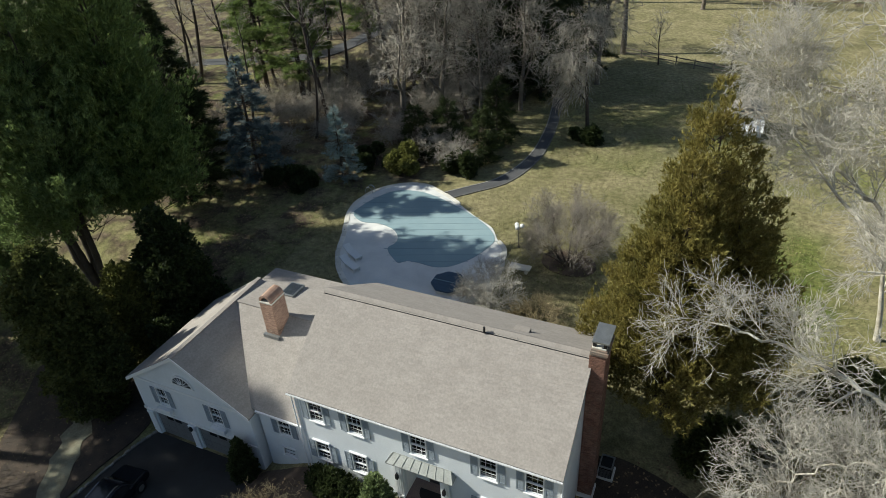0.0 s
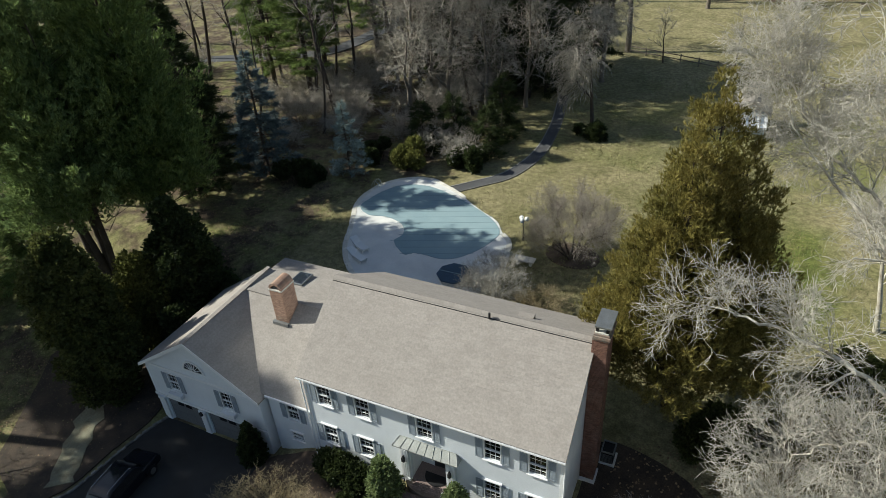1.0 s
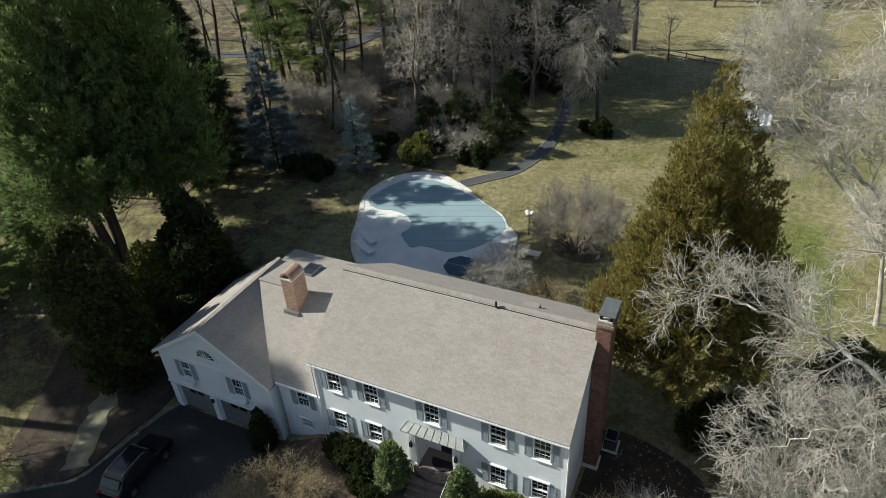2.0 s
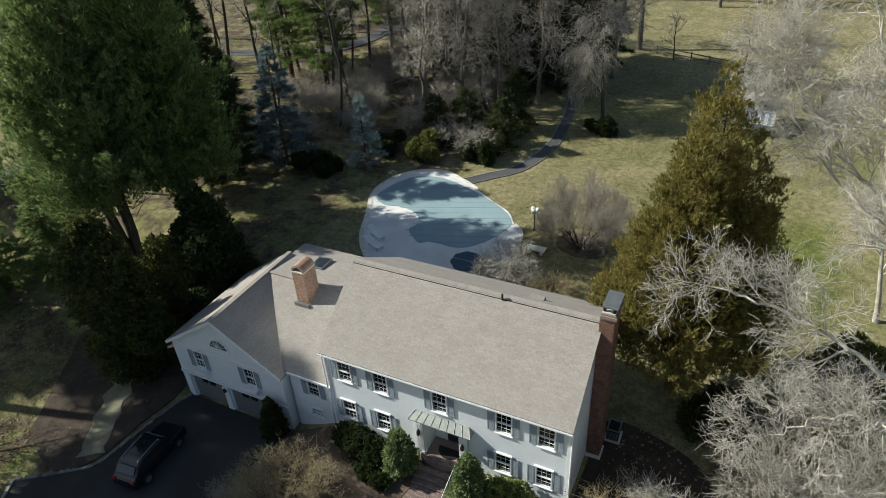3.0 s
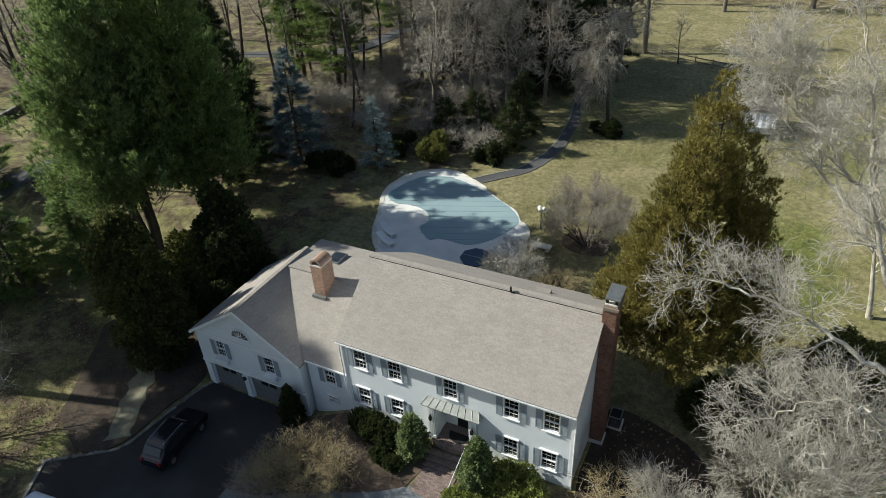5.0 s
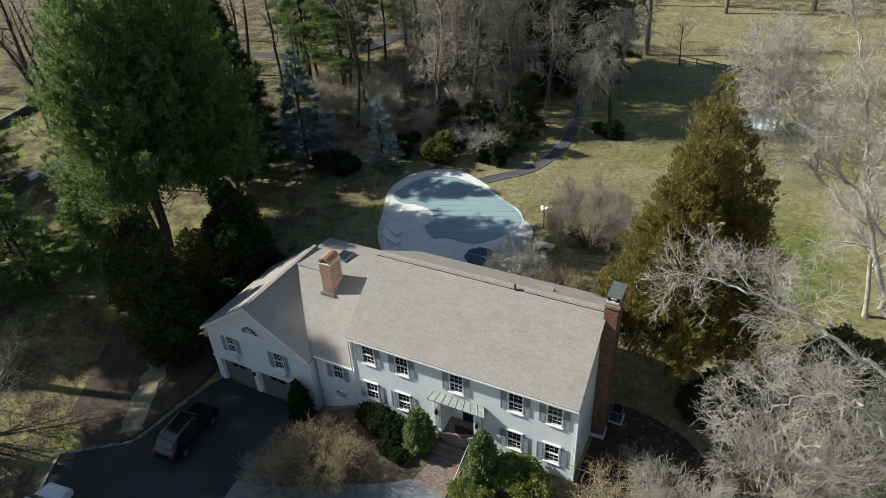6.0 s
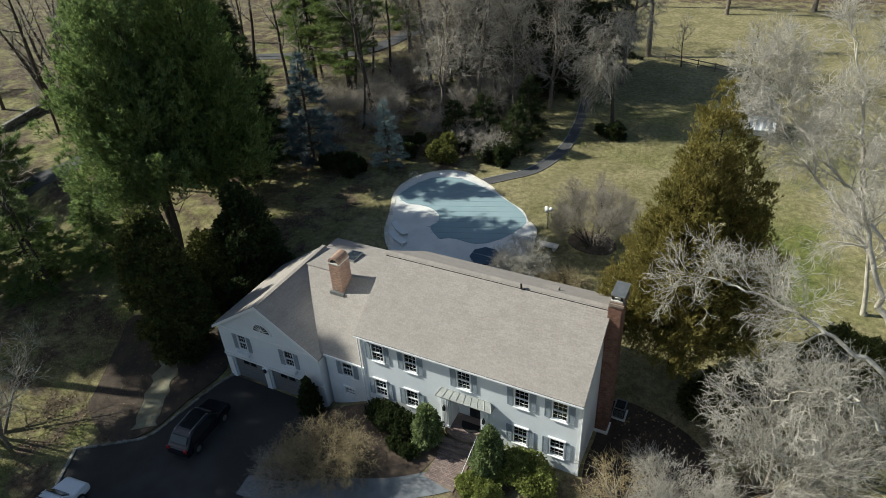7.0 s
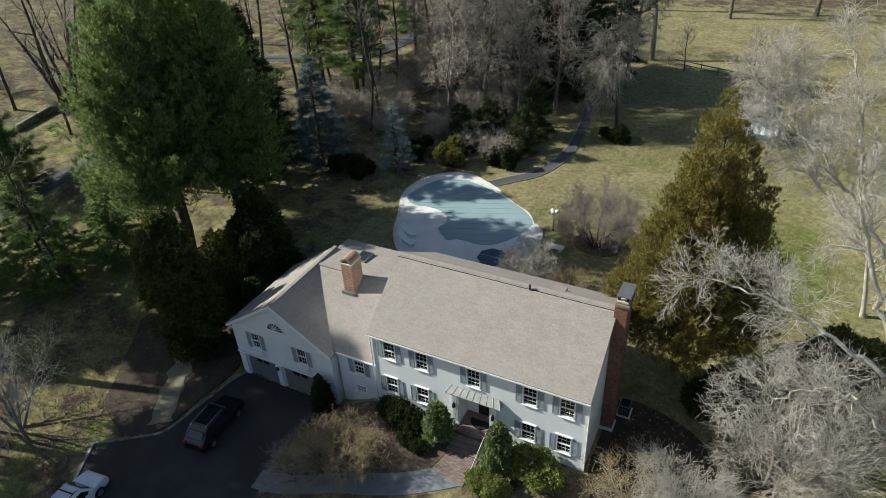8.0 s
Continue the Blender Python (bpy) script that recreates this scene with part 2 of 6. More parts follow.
def smooth_loop(points, n=8, closed=True):
    """Catmull-Rom through the points."""
    out, k = [], len(points)
    for i in range(k if closed else k - 1):
        p = [Vector((*points[(i + j) % k if closed else min(max(i + j, 0), k - 1)], 0)) for j in (-1, 0, 1, 2)]
        for s in range(n):
            t = s / n
            q = 0.5 * (2 * p[1] + (p[2] - p[0]) * t + (2 * p[0] - 5 * p[1] + 4 * p[2] - p[3]) * t * t + (3 * p[1] - p[0] - 3 * p[2] + p[3]) * t ** 3)
            out.append((q.x, q.y))
    if not closed:
        out.append(tuple(points[-1]))
    return out


def ribbon(points, width, lift=0.03, depth=0.25, zfun=None):
    """A path of even width that follows the land, with a thickness."""
    zfun = zfun or gz
    bm, rows = bmesh.new(), []
    for i, (x, y) in enumerate(points):
        a, b = points[max(i - 1, 0)], points[min(i + 1, len(points) - 1)]
        d = Vector((b[0] - a[0], b[1] - a[1])).normalized()
        w = width[i] if isinstance(width, list) else width
        l, r = (x - d.y * w / 2, y + d.x * w / 2), (x + d.y * w / 2, y - d.x * w / 2)
        rows.append([bm.verts.new((*q, zfun(*q) + h)) for q, h in ((l, lift), (r, lift), (r, lift - depth), (l, lift - depth))])
    for a, b in zip(rows, rows[1:]):
        for i in range(4):
            bm.faces.new((a[i], a[(i + 1) % 4], b[(i + 1) % 4], b[i]))
    bm.faces.new(rows[0][::-1])
    bm.faces.new(rows[-1])
    bmesh.ops.recalc_face_normals(bm, faces=bm.faces)
    return bm


def draped(outline, lift, cell=0.8, depth=0.3):
    """A sheet with a given outline that lies on the land; edges drop into it."""
    bm = bmesh.new()
    f = bm.faces.new([bm.verts.new((x, y, 0)) for x, y in outline])
    xs, ys = [p[0] for p in outline], [p[1] for p in outline]
    for axis, lo, hi in (((1, 0, 0), min(xs), max(xs)), ((0, 1, 0), min(ys), max(ys))):
        k = lo + cell
        while k < hi:
            bmesh.ops.bisect_plane(bm, geom=bm.verts[:] + bm.edges[:] + bm.faces[:], plane_co=Vector(axis) * k, plane_no=axis)
            k += cell
    for v in bm.verts:
        v.co.z = gz(v.co.x, v.co.y) + lift
    rim = [e for e in bm.edges if e.is_boundary]
    ext = bmesh.ops.extrude_edge_only(bm, edges=rim)
    for v in (g for g in ext["geom"] if isinstance(g, bmesh.types.BMVert)):
        v.co.z -= depth
    bmesh.ops.recalc_face_normals(bm, faces=bm.faces)
    return bm


# ---- trees ----
def tube_mesh(segs, mat, name, sides=5):
    """Tapered tubes from rows of (start, end, radius, radius)."""
    s = np.array([(*a, *b, r0, r1) for a, b, r0, r1 in segs], float)
    a, b, r0, r1 = s[:, 0:3], s[:, 3:6], s[:, 6], s[:, 7]
    d = b - a
    d /= np.linalg.norm(d, axis=1, keepdims=True) + 1e-9
    up = np.where(np.abs(d[:, 2:3]) > 0.9, (1.0, 0, 0), (0, 0, 1.0))
    u = np.cross(d, up)
    u /= np.linalg.norm(u, axis=1, keepdims=True)
    w = np.cross(d, u)
    ang = np.arange(sides) * 2 * np.pi / sides
    ring = u[:, None] * np.cos(ang)[None, :, None] + w[:, None] * np.sin(ang)[None, :, None]
    v = np.concatenate((a[:, None] + ring * r0[:, None, None], b[:, None] + ring * r1[:, None, None]), 1)
    k = np.arange(sides)
    f = np.stack((k, (k + 1) % sides, (k + 1) % sides + sides, k + sides), 1)
    faces = (f[None] + (np.arange(len(s)) * 2 * sides)[:, None, None]).reshape(-1, 4)
    return array_mesh(v.reshape(-1, 3), faces, mat, name, True)


def bend(rng, d, amount):
    d = d + rng.normal(0, amount, 3)
    return d / np.linalg.norm(d)


def limb(rng, p, d, length, r, steps, wander, lift, out, ends, taper=0.35):
    """A crooked limb; returns the points along it."""
    pts = [p]
    for i in range(steps):
        d = bend(rng, d + np.array((0, 0, lift)), wander)
        q = p + d * length / steps
        a, b = r * (1 - (1 - taper) * i / steps), r * (1 - (1 - taper) * (i + 1) / steps)
        out.append((p, q, a, b))
        p = q
        pts.append(p)
        ends.append((p, d, b, (i + 1) / steps))
    return pts


def side_dir(rng, d, spread):
    s = rng.normal(0, 1, 3)
    s -= d * (s @ d)
    s /= np.linalg.norm(s) + 1e-9
    q = d * math.cos(spread) + s * math.sin(spread)
    return q / np.linalg.norm(q)


def bare_crown(rng, starts, levels, twig_r):
    """Grow levels of branches from start nodes (place, way, radius). A level is
    (children per node, length, spread, wander, lift, steps). Returns thick and thin pieces."""
    thick, thin, nodes = [], [], starts
    for k, (kids, length, spread, wander, lift, steps) in enumerate(levels):
        nxt = []
        for p, d, r, f in nodes:
            for _ in range(int(kids) + (rng.random() < kids % 1)):
                q = side_dir(rng, d, spread * rng.uniform(0.6, 1.3))
                rr = max(r * rng.uniform(0.36, 0.62), twig_r)
                limb(rng, p, q, length * rng.uniform(0.6, 1.25) * (1.15 - 0.5 * f), rr, steps, wander, lift, thin if k >= len(levels) - 2 else thick, nxt, 0.45)
        nodes = nxt
    return thick, thin


def bare_tree(name, m, seed, height, levels, trunk_r, mats, label, category="tree", group="", trunk_part=0.35, stems=1, lean=0.05, splay=0.0, twig_r=0.012, lift=0.02, trunk_steps=8, wander=0.06):
    rng = np.random.default_rng(seed)
    root = thing(name, m, label, category, group)
    trunk, nodes = [], []
    for s in range(stems):
        a = rng.uniform(0, 6.28) if stems == 1 else 6.28 * s / stems + rng.uniform(-0.3, 0.3)
        tilt = lean if stems == 1 else splay * rng.uniform(0.6, 1.2)
        d = np.array((math.cos(a) * tilt, math.sin(a) * tilt, 1.0))
        ends = []
        limb(rng, np.array((math.cos(a) * 0.1 * (stems > 1), math.sin(a) * 0.1 * (stems > 1), -0.35)), d / np.linalg.norm(d), height * (1 if stems == 1 else rng.uniform(0.75, 1)), trunk_r, trunk_steps, wander, lift, trunk, ends, 0.15)
        nodes += [e for e in ends if e[3] > trunk_part]
    if stems == 1:
        trunk.insert(0, (np.array((0, 0, -0.4)), np.array((0, 0, 0.25)), trunk_r * 1.5, trunk_r * 1.05))
    thick, thin = bare_crown(rng, nodes, levels, twig_r)
    ob = part("trunk", tube_mesh(trunk, mats[0], "trunk", 8), None, root, m=m)
    if stems > 1:
        tagged(ob, kind="stuff")
    if thick:
        tagged(part("branchwork", tube_mesh(thick, mats[0], "branchwork", 5), None, root, m=m), kind="stuff")
    tagged(part("crown", tube_mesh(thin, mats[1], "crown", 3), None, root, m=m), kind="stuff")
    return root


def leaf_mesh(rng, centres, size, mat, name, per=6, long=2.2, droop=0.0, normals=None, flat=0.6, needle=0.0):
    """Leaves or needle sprays: per small diamonds about each centre."""
    c = np.repeat(np.asarray(centres, float), per, 0)
    n = len(c)
    d = rng.normal(0, 1, (n, 3))
    if normals is not None:
        d = d * flat + np.repeat(np.asarray(normals, float), per, 0)
    d[:, 2] -= droop
    d /= np.linalg.norm(d, axis=1, keepdims=True) + 1e-9
    s = np.cross(d, rng.normal(0, 1, (n, 3)))
    s /= np.linalg.norm(s, axis=1, keepdims=True) + 1e-9
    h = (size * rng.uniform(0.6, 1.4, n))[:, None]
    o = c + rng.normal(0, 0.35, (n, 3)) * size
    if needle:
        v = np.stack((o - s * h * needle, o + s * h * needle, o + d * h * long), 1)
        return array_mesh(v.reshape(-1, 3), np.arange(n * 3).reshape(-1, 3), mat, name)
    v = np.stack((o, o + d * h * long * 0.5 + s * h * 0.5, o + d * h * long, o + d * h * long * 0.5 - s * h * 0.5), 1)
    return array_mesh(v.reshape(-1, 3), np.arange(n * 4).reshape(-1, 4), mat, name)


def conifer(name, m, seed, height, radius, mats, label, whorl=0.45, droop=0.25, skirt=0.08, size=0.12, power=1.0, density=1.0, rise=0.0, category="tree", group="", gap=0.12, per=10, stems=1, needle=0.16):
    """A trunk with whorls of boughs, each bough carrying sprays."""
    rng = np.random.default_rng(seed)
    root = thing(name, m, label, category, group)
    wood, sprays, ways = [], [], []
    for s in range(stems):
        a0 = rng.uniform(0, 6.28)
        off = np.array((math.cos(a0), math.sin(a0), 0)) * (radius * 0.3 if stems > 1 else 0)
        tall = height * (1 if s == 0 else rng.uniform(0.72, 0.95))
        wood.append((off * 0.3 + (0, 0, -0.4), off + (0, 0, tall * 0.5), height * 0.014, height * 0.01))
        wood.append((off + (0, 0, tall * 0.5), off + (0, 0, tall), height * 0.01, 0.02))
        z = tall * skirt
        while z < tall * 0.985:
            f = (z - tall * skirt) / (tall * (1 - skirt))
            reach = radius * (1 - f) ** power * (0.75 + 0.25 * min(1, f * 6)) + 0.12
            for _ in range(max(4, int(5 + reach * 1.1))):
                if rng.random() < gap:
                    continue
                a, ln = rng.uniform(0, 6.28), reach * rng.uniform(0.62, 1.12)
                d = np.array((math.cos(a), math.sin(a), rise + rng.normal(0, 0.08)))
                p0 = off + (0, 0, z + rng.uniform(-0.2, 0.2))
                p1 = p0 + d * ln - np.array((0, 0, droop * ln * ln / radius))
                wood.append((p0, p1, 0.015 + 0.012 * ln, 0.006))
                k = max(3, int(ln * 6.5 * density))
                t = rng.uniform(0.18, 1.0, k) ** 0.7
                side = np.array((-d[1], d[0], 0))
                w = rng.normal(0, 0.16, k) * ln * (1.15 - t)
                q = p0 + d * (ln * t)[:, None] + side * w[:, None]
                q[:, 2] -= droop * (ln * t) ** 2 / radius + rng.uniform(0, 0.12, k)
                sprays.append(q)
                ways.append(np.tile(d * 0.9 + (0, 0, 0.15), (k, 1)) + side * np.sign(w)[:, None] * 0.5)
            z += whorl * (0.55 + 0.9 * (1 - f)) * rng.uniform(0.7, 1.3)
    part("trunk", tube_mesh(wood, mats[0], "trunk", 5), None, root, m=m)
    tagged(part("crown", leaf_mesh(rng, np.concatenate(sprays), size, mats[1], "crown", per, 2.6, 0.12, np.concatenate(ways), 0.6, needle), None, root, m=m), kind="stuff")
    return root


def plume_tree(name, m, seed, height, radius, mats, label, count, plume=1.1, width=0.22, size=0.08, skirt=0.1, power=0.8, sprays=18, per=7, lean=0.35, stems=4, shoulder=0.6, category="tree", group="", bay=0.22):
    """A dense evergreen of many upright feathery plumes on a few leaning stems, with an uneven outline."""
    rng = np.random.default_rng(seed)
    root = thing(name, m, label, category, group)
    tops = [(0.0, 0.0, 1.0)] + [(radius * 0.34 * math.cos(2.2 * k + seed), radius * 0.34 * math.sin(2.2 * k + seed), rng.uniform(shoulder, 0.93)) for k in range(1, stems)]
    wood, centres, ways = [], [], []
    for sx, sy, share in tops:
        tall, r0 = height * share, radius * (1 if stems == 1 else 0.82)
        p = np.array((sx * 0.15, sy * 0.15, -0.4))
        for k in range(1, 7):
            q = np.array((sx * min(1, k / 3), sy * min(1, k / 3), tall * k / 6.3)) + rng.normal(0, 0.12, 3)
            wood.append((p, q, height * 0.013 * (1.05 - k / 7), height * 0.013 * (0.95 - k / 7) + 0.01))
            p = q
        n = int(count / len(tops))
        f = 1 - np.sqrt(rng.random(n)) if power > 0.7 else 1 - rng.random(n) ** 0.62
        a = rng.uniform(0, 6.283, n)
        ph = rng.uniform(0, 6.283, 4)
        lump = 1 + bay * np.sin(3 * a + ph[0] + 5 * f) * np.sin(9 * f + ph[1]) + bay * 0.8 * np.sin(7 * a + ph[2] - 11 * f) * np.sin(17 * f + ph[3])
        reach = r0 * (1 - f) ** power * np.minimum(1, 0.55 + f * 3.2) * lump + 0.15
        depth = 1 - 0.55 * rng.random(n) ** 1.8
        z = tall * (skirt + (1 - skirt) * f)
        o = np.stack((sx + np.cos(a) * reach * depth, sy + np.sin(a) * reach * depth, z), 1)
        d = np.stack((np.cos(a) * lean, np.sin(a) * lean, np.ones(n)), 1) + rng.normal(0, 0.16, (n, 3))
        d /= np.linalg.norm(d, axis=1, keepdims=True)
        for i in range(0, n, 5):
            wood.append((np.array((sx, sy, max(z[i] - reach[i] * 0.55, tall * skirt * 0.8))), o[i], 0.035, 0.01))
        ln = plume * rng.uniform(0.6, 1.3, n) * (1 - 0.45 * f)
        t = rng.random((n, sprays))
        wide = width * np.sin(np.pi * np.clip(0.15 + 0.85 * t, 0, 1)) + 0.03
        c = o[:, None] + d[:, None] * (t * ln[:, None])[..., None] + rng.normal(0, 1, (n, sprays, 3)) * wide[..., None]
        centres.append(c.reshape(-1, 3))
        ways.append(np.repeat(d * 1.3, sprays, 0))
    part("trunk", tube_mesh(wood, mats[0], "trunk", 5), None, root, m=m)
    tagged(part("crown", leaf_mesh(rng, np.concatenate(centres), size, mats[1], "crown", per, 2.6, 0, np.concatenate(ways), 0.6, 0.3), None, root, m=m), kind="stuff")
    return root


def leafy(name, m, seed, blobs, mats, label, count=2500, size=0.09, category="shrub", group="", per=4, stems=5, fill=0.35):
    """A dense evergreen: leaves over uneven lobes (x, y, z, rx, ry, rz) on a few stems."""
    rng = np.random.default_rng(seed)
    root = thing(name, m, label, category, group)
    blobs = np.array(blobs, float)
    vol = (blobs[:, 3] * blobs[:, 4] + blobs[:, 3] * blobs[:, 5] + blobs[:, 4] * blobs[:, 5])
    pts, nor = [], []
    for b, k in zip(blobs, (count * vol / vol.sum()).astype(int)):
        d = rng.normal(0, 1, (k, 3))
        d /= np.linalg.norm(d, axis=1, keepdims=True)
        ph = rng.uniform(0, 6.28, 6)
        bump = 1 + 0.2 * np.sin(4 * d[:, 0] + ph[0]) * np.sin(4 * d[:, 1] + ph[1]) + 0.15 * np.sin(9 * d[:, 0] + ph[2]) * np.sin(9 * d[:, 2] + ph[3]) + 0.1 * np.sin(17 * d[:, 1] + ph[4]) * np.sin(15 * d[:, 2] + ph[5])
        r = (1 - fill * rng.random(k) ** 2.2) * bump
        q = b[:3] + d * b[3:] * r[:, None]
        keep = q[:, 2] > 0.03
        pts.append(q[keep])
        nor.append(d[keep] + (0, 0, 0.25))
    pts, nor = np.concatenate(pts), np.concatenate(nor)
    wood = []
    for b in blobs:
        for _ in range(max(1, stems // len(blobs))):
            wood.append((np.array((b[0] * 0.4 + rng.normal(0, 0.08), b[1] * 0.4 + rng.normal(0, 0.08), -0.3)), b[:3] + rng.normal(0, 0.3, 3) * b[3:], 0.05, 0.02))
    part("stem", tube_mesh(wood, mats[0], "stem", 5), None, root, m=m)
    tagged(part("foliage", leaf_mesh(rng, pts, size, mats[1], "leaves", per, 1.7, 0, nor, 0.8), None, root, m=m), kind="stuff")
    return root


def lobes(seed, n, rx, ry, h, size=0.8):
    """Uneven lobes for a natural shrub."""
    q = np.random.default_rng(seed)
    out = []
    for k in range(n):
        s = size * q.uniform(0.6, 1.15)
        out.append((q.uniform(-rx, rx), q.uniform(-ry, ry), q.uniform(0.35, 1.0) * h * (0.55 if k % 2 else 0.85), s, s * q.uniform(0.8, 1.1), s * q.uniform(0.8, 1.3)))
    return out


def column(seed, n, r, h, size):
    """Lobes stacked into a tall rounded evergreen."""
    q = np.random.default_rng(seed)
    out = []
    for k in range(n):
        f = (k + 0.5) / n
        a, wide = 2.4 * k + q.uniform(-0.4, 0.4), r * min(1.0, 1.75 * (1 - f) ** 0.7) * q.uniform(0.35, 1.0)
        s = size * q.uniform(0.75, 1.15) * (0.65 if f > 0.85 else 1)
        out.append((math.cos(a) * wide, math.sin(a) * wide, 0.7 + (h - 1.6) * f, s, s, s * q.uniform(0.9, 1.4)))
    return out


def at(x, y, turn=0.0, size=1.0, dz=0.0):
    return pose(x, y, gz(x, y) + dz, 0, 0, turn) @ Matrix.Diagonal((size, size, size, 1))

# ---- ground, drive, paths ----
def litter_at(x, y):
    """Where leaf litter lies: under the woods, along the planted edges and round the drive."""
    w = step(-9, -15, x) * step(4, 12, y) * 0.52
    w = np.maximum(w, step(26, 32, y) * step(-1, -8, x) * 0.56)
    w = np.maximum(w, step(-30, -50, x) * step(15, 30, y) * 0.5)
    w = np.maximum(w, step(-7, -10, x) * step(6, 2, y) * 0.5)
    w = np.maximum(w, 0.8 * np.exp(-((x + 20) ** 2 + (y + 1) ** 2) / 30))
    w = np.maximum(w, step(95, 120, y) * 0.7)
    w = np.maximum(w, 0.75 * np.exp(-((x - 24) ** 2 + (y + 1) ** 2) / 60))
    w = np.maximum(w, step(2, -1, y) * step(-8, -4, x) * 0.5)
    return w


def lush_at(x, y):
    g = 0.25 + 0.65 * np.exp(-((x - 22) ** 2 + (y - 26) ** 2) / 70) + 0.25 * step(34, 40, y) * step(62, 52, y) * step(-6, 2, x)
    return g + 0.3 * step(-10, -14, x) - 0.35 * step(62, 68, y) - 0.1


def make_ground():
    near_x, near_y = np.arange(-110, 75, 1.0), np.arange(-45, 140, 1.0)
    far = np.array((180, 260, 400, 700, 1200, 2400.0))
    xs = np.concatenate((-110 - far[::-1], near_x, 75 + far))
    ys = np.concatenate((-45 - far[::-1], near_y, 140 + far))
    gx, gy = np.meshgrid(xs, ys, indexing="ij")
    z = ground_z(gx, gy)
    wob = np.sin(gx * 0.31 + 1) * np.sin(gy * 0.27) * 0.05 + np.sin(gx * 0.11) * np.sin(gy * 0.13 + 2) * 0.08
    z = z + wob * step(26, 40, np.hypot(gx - 1, gy - 10))
    i = np.arange(len(xs) * len(ys)).reshape(len(xs), len(ys))
    faces = np.stack((i[:-1, :-1], i[1:, :-1], i[1:, 1:], i[:-1, 1:]), -1).reshape(-1, 4)
    me = array_mesh(np.stack((gx, gy, z), -1).reshape(-1, 3), faces, M_LAWN, "ground", True)
    for key, fun in (("litter", litter_at), ("lush", lush_at)):
        me.attributes.new(key, "FLOAT", "POINT").data.foreach_set("value", np.asarray(fun(gx, gy), np.float32).ravel())
    return setting("ground", me, None, "winter lawn with straw patches and fallen leaves", "lawn")


make_ground()
DRIVE = smooth_loop([(-18.3, -9.7), (-15.6, -8.1), (-13.9, -6.9), (-13.4, -4.6), (-12.9, -1.4), (-12.4, 0.2)], 6, False) + [(-3.8, 0.2), (-4.2, -2.2)] + smooth_loop([(-5.2, -5), (-4, -8.5), (-1, -10.5), (4, -12)], 5, False) + [(4, -30), (-12, -30), (-15.6, -14)]
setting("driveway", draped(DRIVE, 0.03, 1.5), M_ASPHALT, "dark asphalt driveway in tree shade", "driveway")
TRACK = smooth_loop([(-4.0, 29.5), (-2.4, 31.2), (-0.5, 33.4), (0.6, 36.7), (1.0, 40.4), (0.75, 44.5), (0.2, 48.8), (-1.2, 56)], 6, False)
path = setting("path", ribbon(TRACK, 1.25, 0.04), M_ROADGREY, "narrow grey asphalt garden path", "path")
for side in (-0.68, 0.68):
    edge_line = [(x + side * 0.9, y - side * 0.42) for x, y in TRACK]
    part("edging", ribbon(edge_line, 0.12, 0.07), M_STONE, path, "pale stone edging")
setting("road", ribbon(smooth_loop([(-58, 2), (-52, 10), (-50, 16), (-52, 24), (-60, 36), (-62, 52), (-48, 60), (-40, 66), (-38, 90)], 6, False), 3.2, 0.04), M_ROADGREY, "pale grey lane passing behind the trees", "road")
setting("pavement", ribbon(smooth_loop([(-19.3, 0.9), (-18.0, -1.1), (-16.7, -3.6), (-14.9, -6.5)], 5, False), [1.7 + 0.35 * math.sin(2.1 * k) + 0.2 * math.sin(4.7 * k) for k in range(16)], 0.12), M_GRAVEL, "pale gravel strip dappled with shadow", "pavement")
setting("leaf_bed", draped(smooth_loop([(-25.6, 2.2), (-24.3, -0.5), (-21.8, -5.0), (-20.6, -6.8), (-16.4, -8.2), (-14.2, -6.6), (-13.8, -3.4), (-13.4, 0.4), (-16.0, 3.4), (-21, 4)], 3), 0.08, 1.0), M_SOIL_SHADE, "dark leaf-covered planting bed beside the drive", "planting bed")
WALK = smooth_loop([(7.7, -2.75), (6.6, -3.5), (4.4, -4.8), (1.6, -5.9), (-1.6, -6.8), (-5.0, -7.3)], 6, False)
setting("walkway", ribbon(WALK, 1.5, 0.04), M_BLUESTONE, "curved bluestone front walkway", "walkway")
# dark sheet over the lawn, deepening the house's shadow by its colour
setting("side_bed", draped(smooth_loop([(14.9, 6.6), (14.7, 3.2), (14.7, 1.0), (15.4, -1.2), (18, -2.6), (21, -1), (22.0, 2), (20.6, 5.4), (17.4, 6.8)], 4), 0.02, 1.0), M_SOIL_SHADE, "dark sheet on the lawn painting in the house's shade", "planting bed")

# ---- house ----
def minus(lo, hi, holes):
    """What is left of lo..hi without the holes."""
    out, a = [], lo
    for h0, h1 in sorted(holes):
        if h0 > a:
            out.append((a, min(h0, hi)))
        a = max(a, h1)
    if a < hi:
        out.append((a, hi))
    return [(p, q) for p, q in out if q - p > 0.01]


def wall_shape(x0, x1, z0, z1, y0, y1, holes, top=None):
    """A wall along x with openings through it; top(x0, x1, z) trims a gable."""
    zs = sorted({z0, z1, *(h[2] for h in holes), *(h[3] for h in holes)})
    bm = bmesh.new()
    for a, b in zip(zs, zs[1:]):
        for p, q in minus(x0, x1, [(h[0], h[1]) for h in holes if h[2] < b - 1e-6 and h[3] > a + 1e-6]):
            box(bm, p, q, y0, y1, a, b)
    return bm


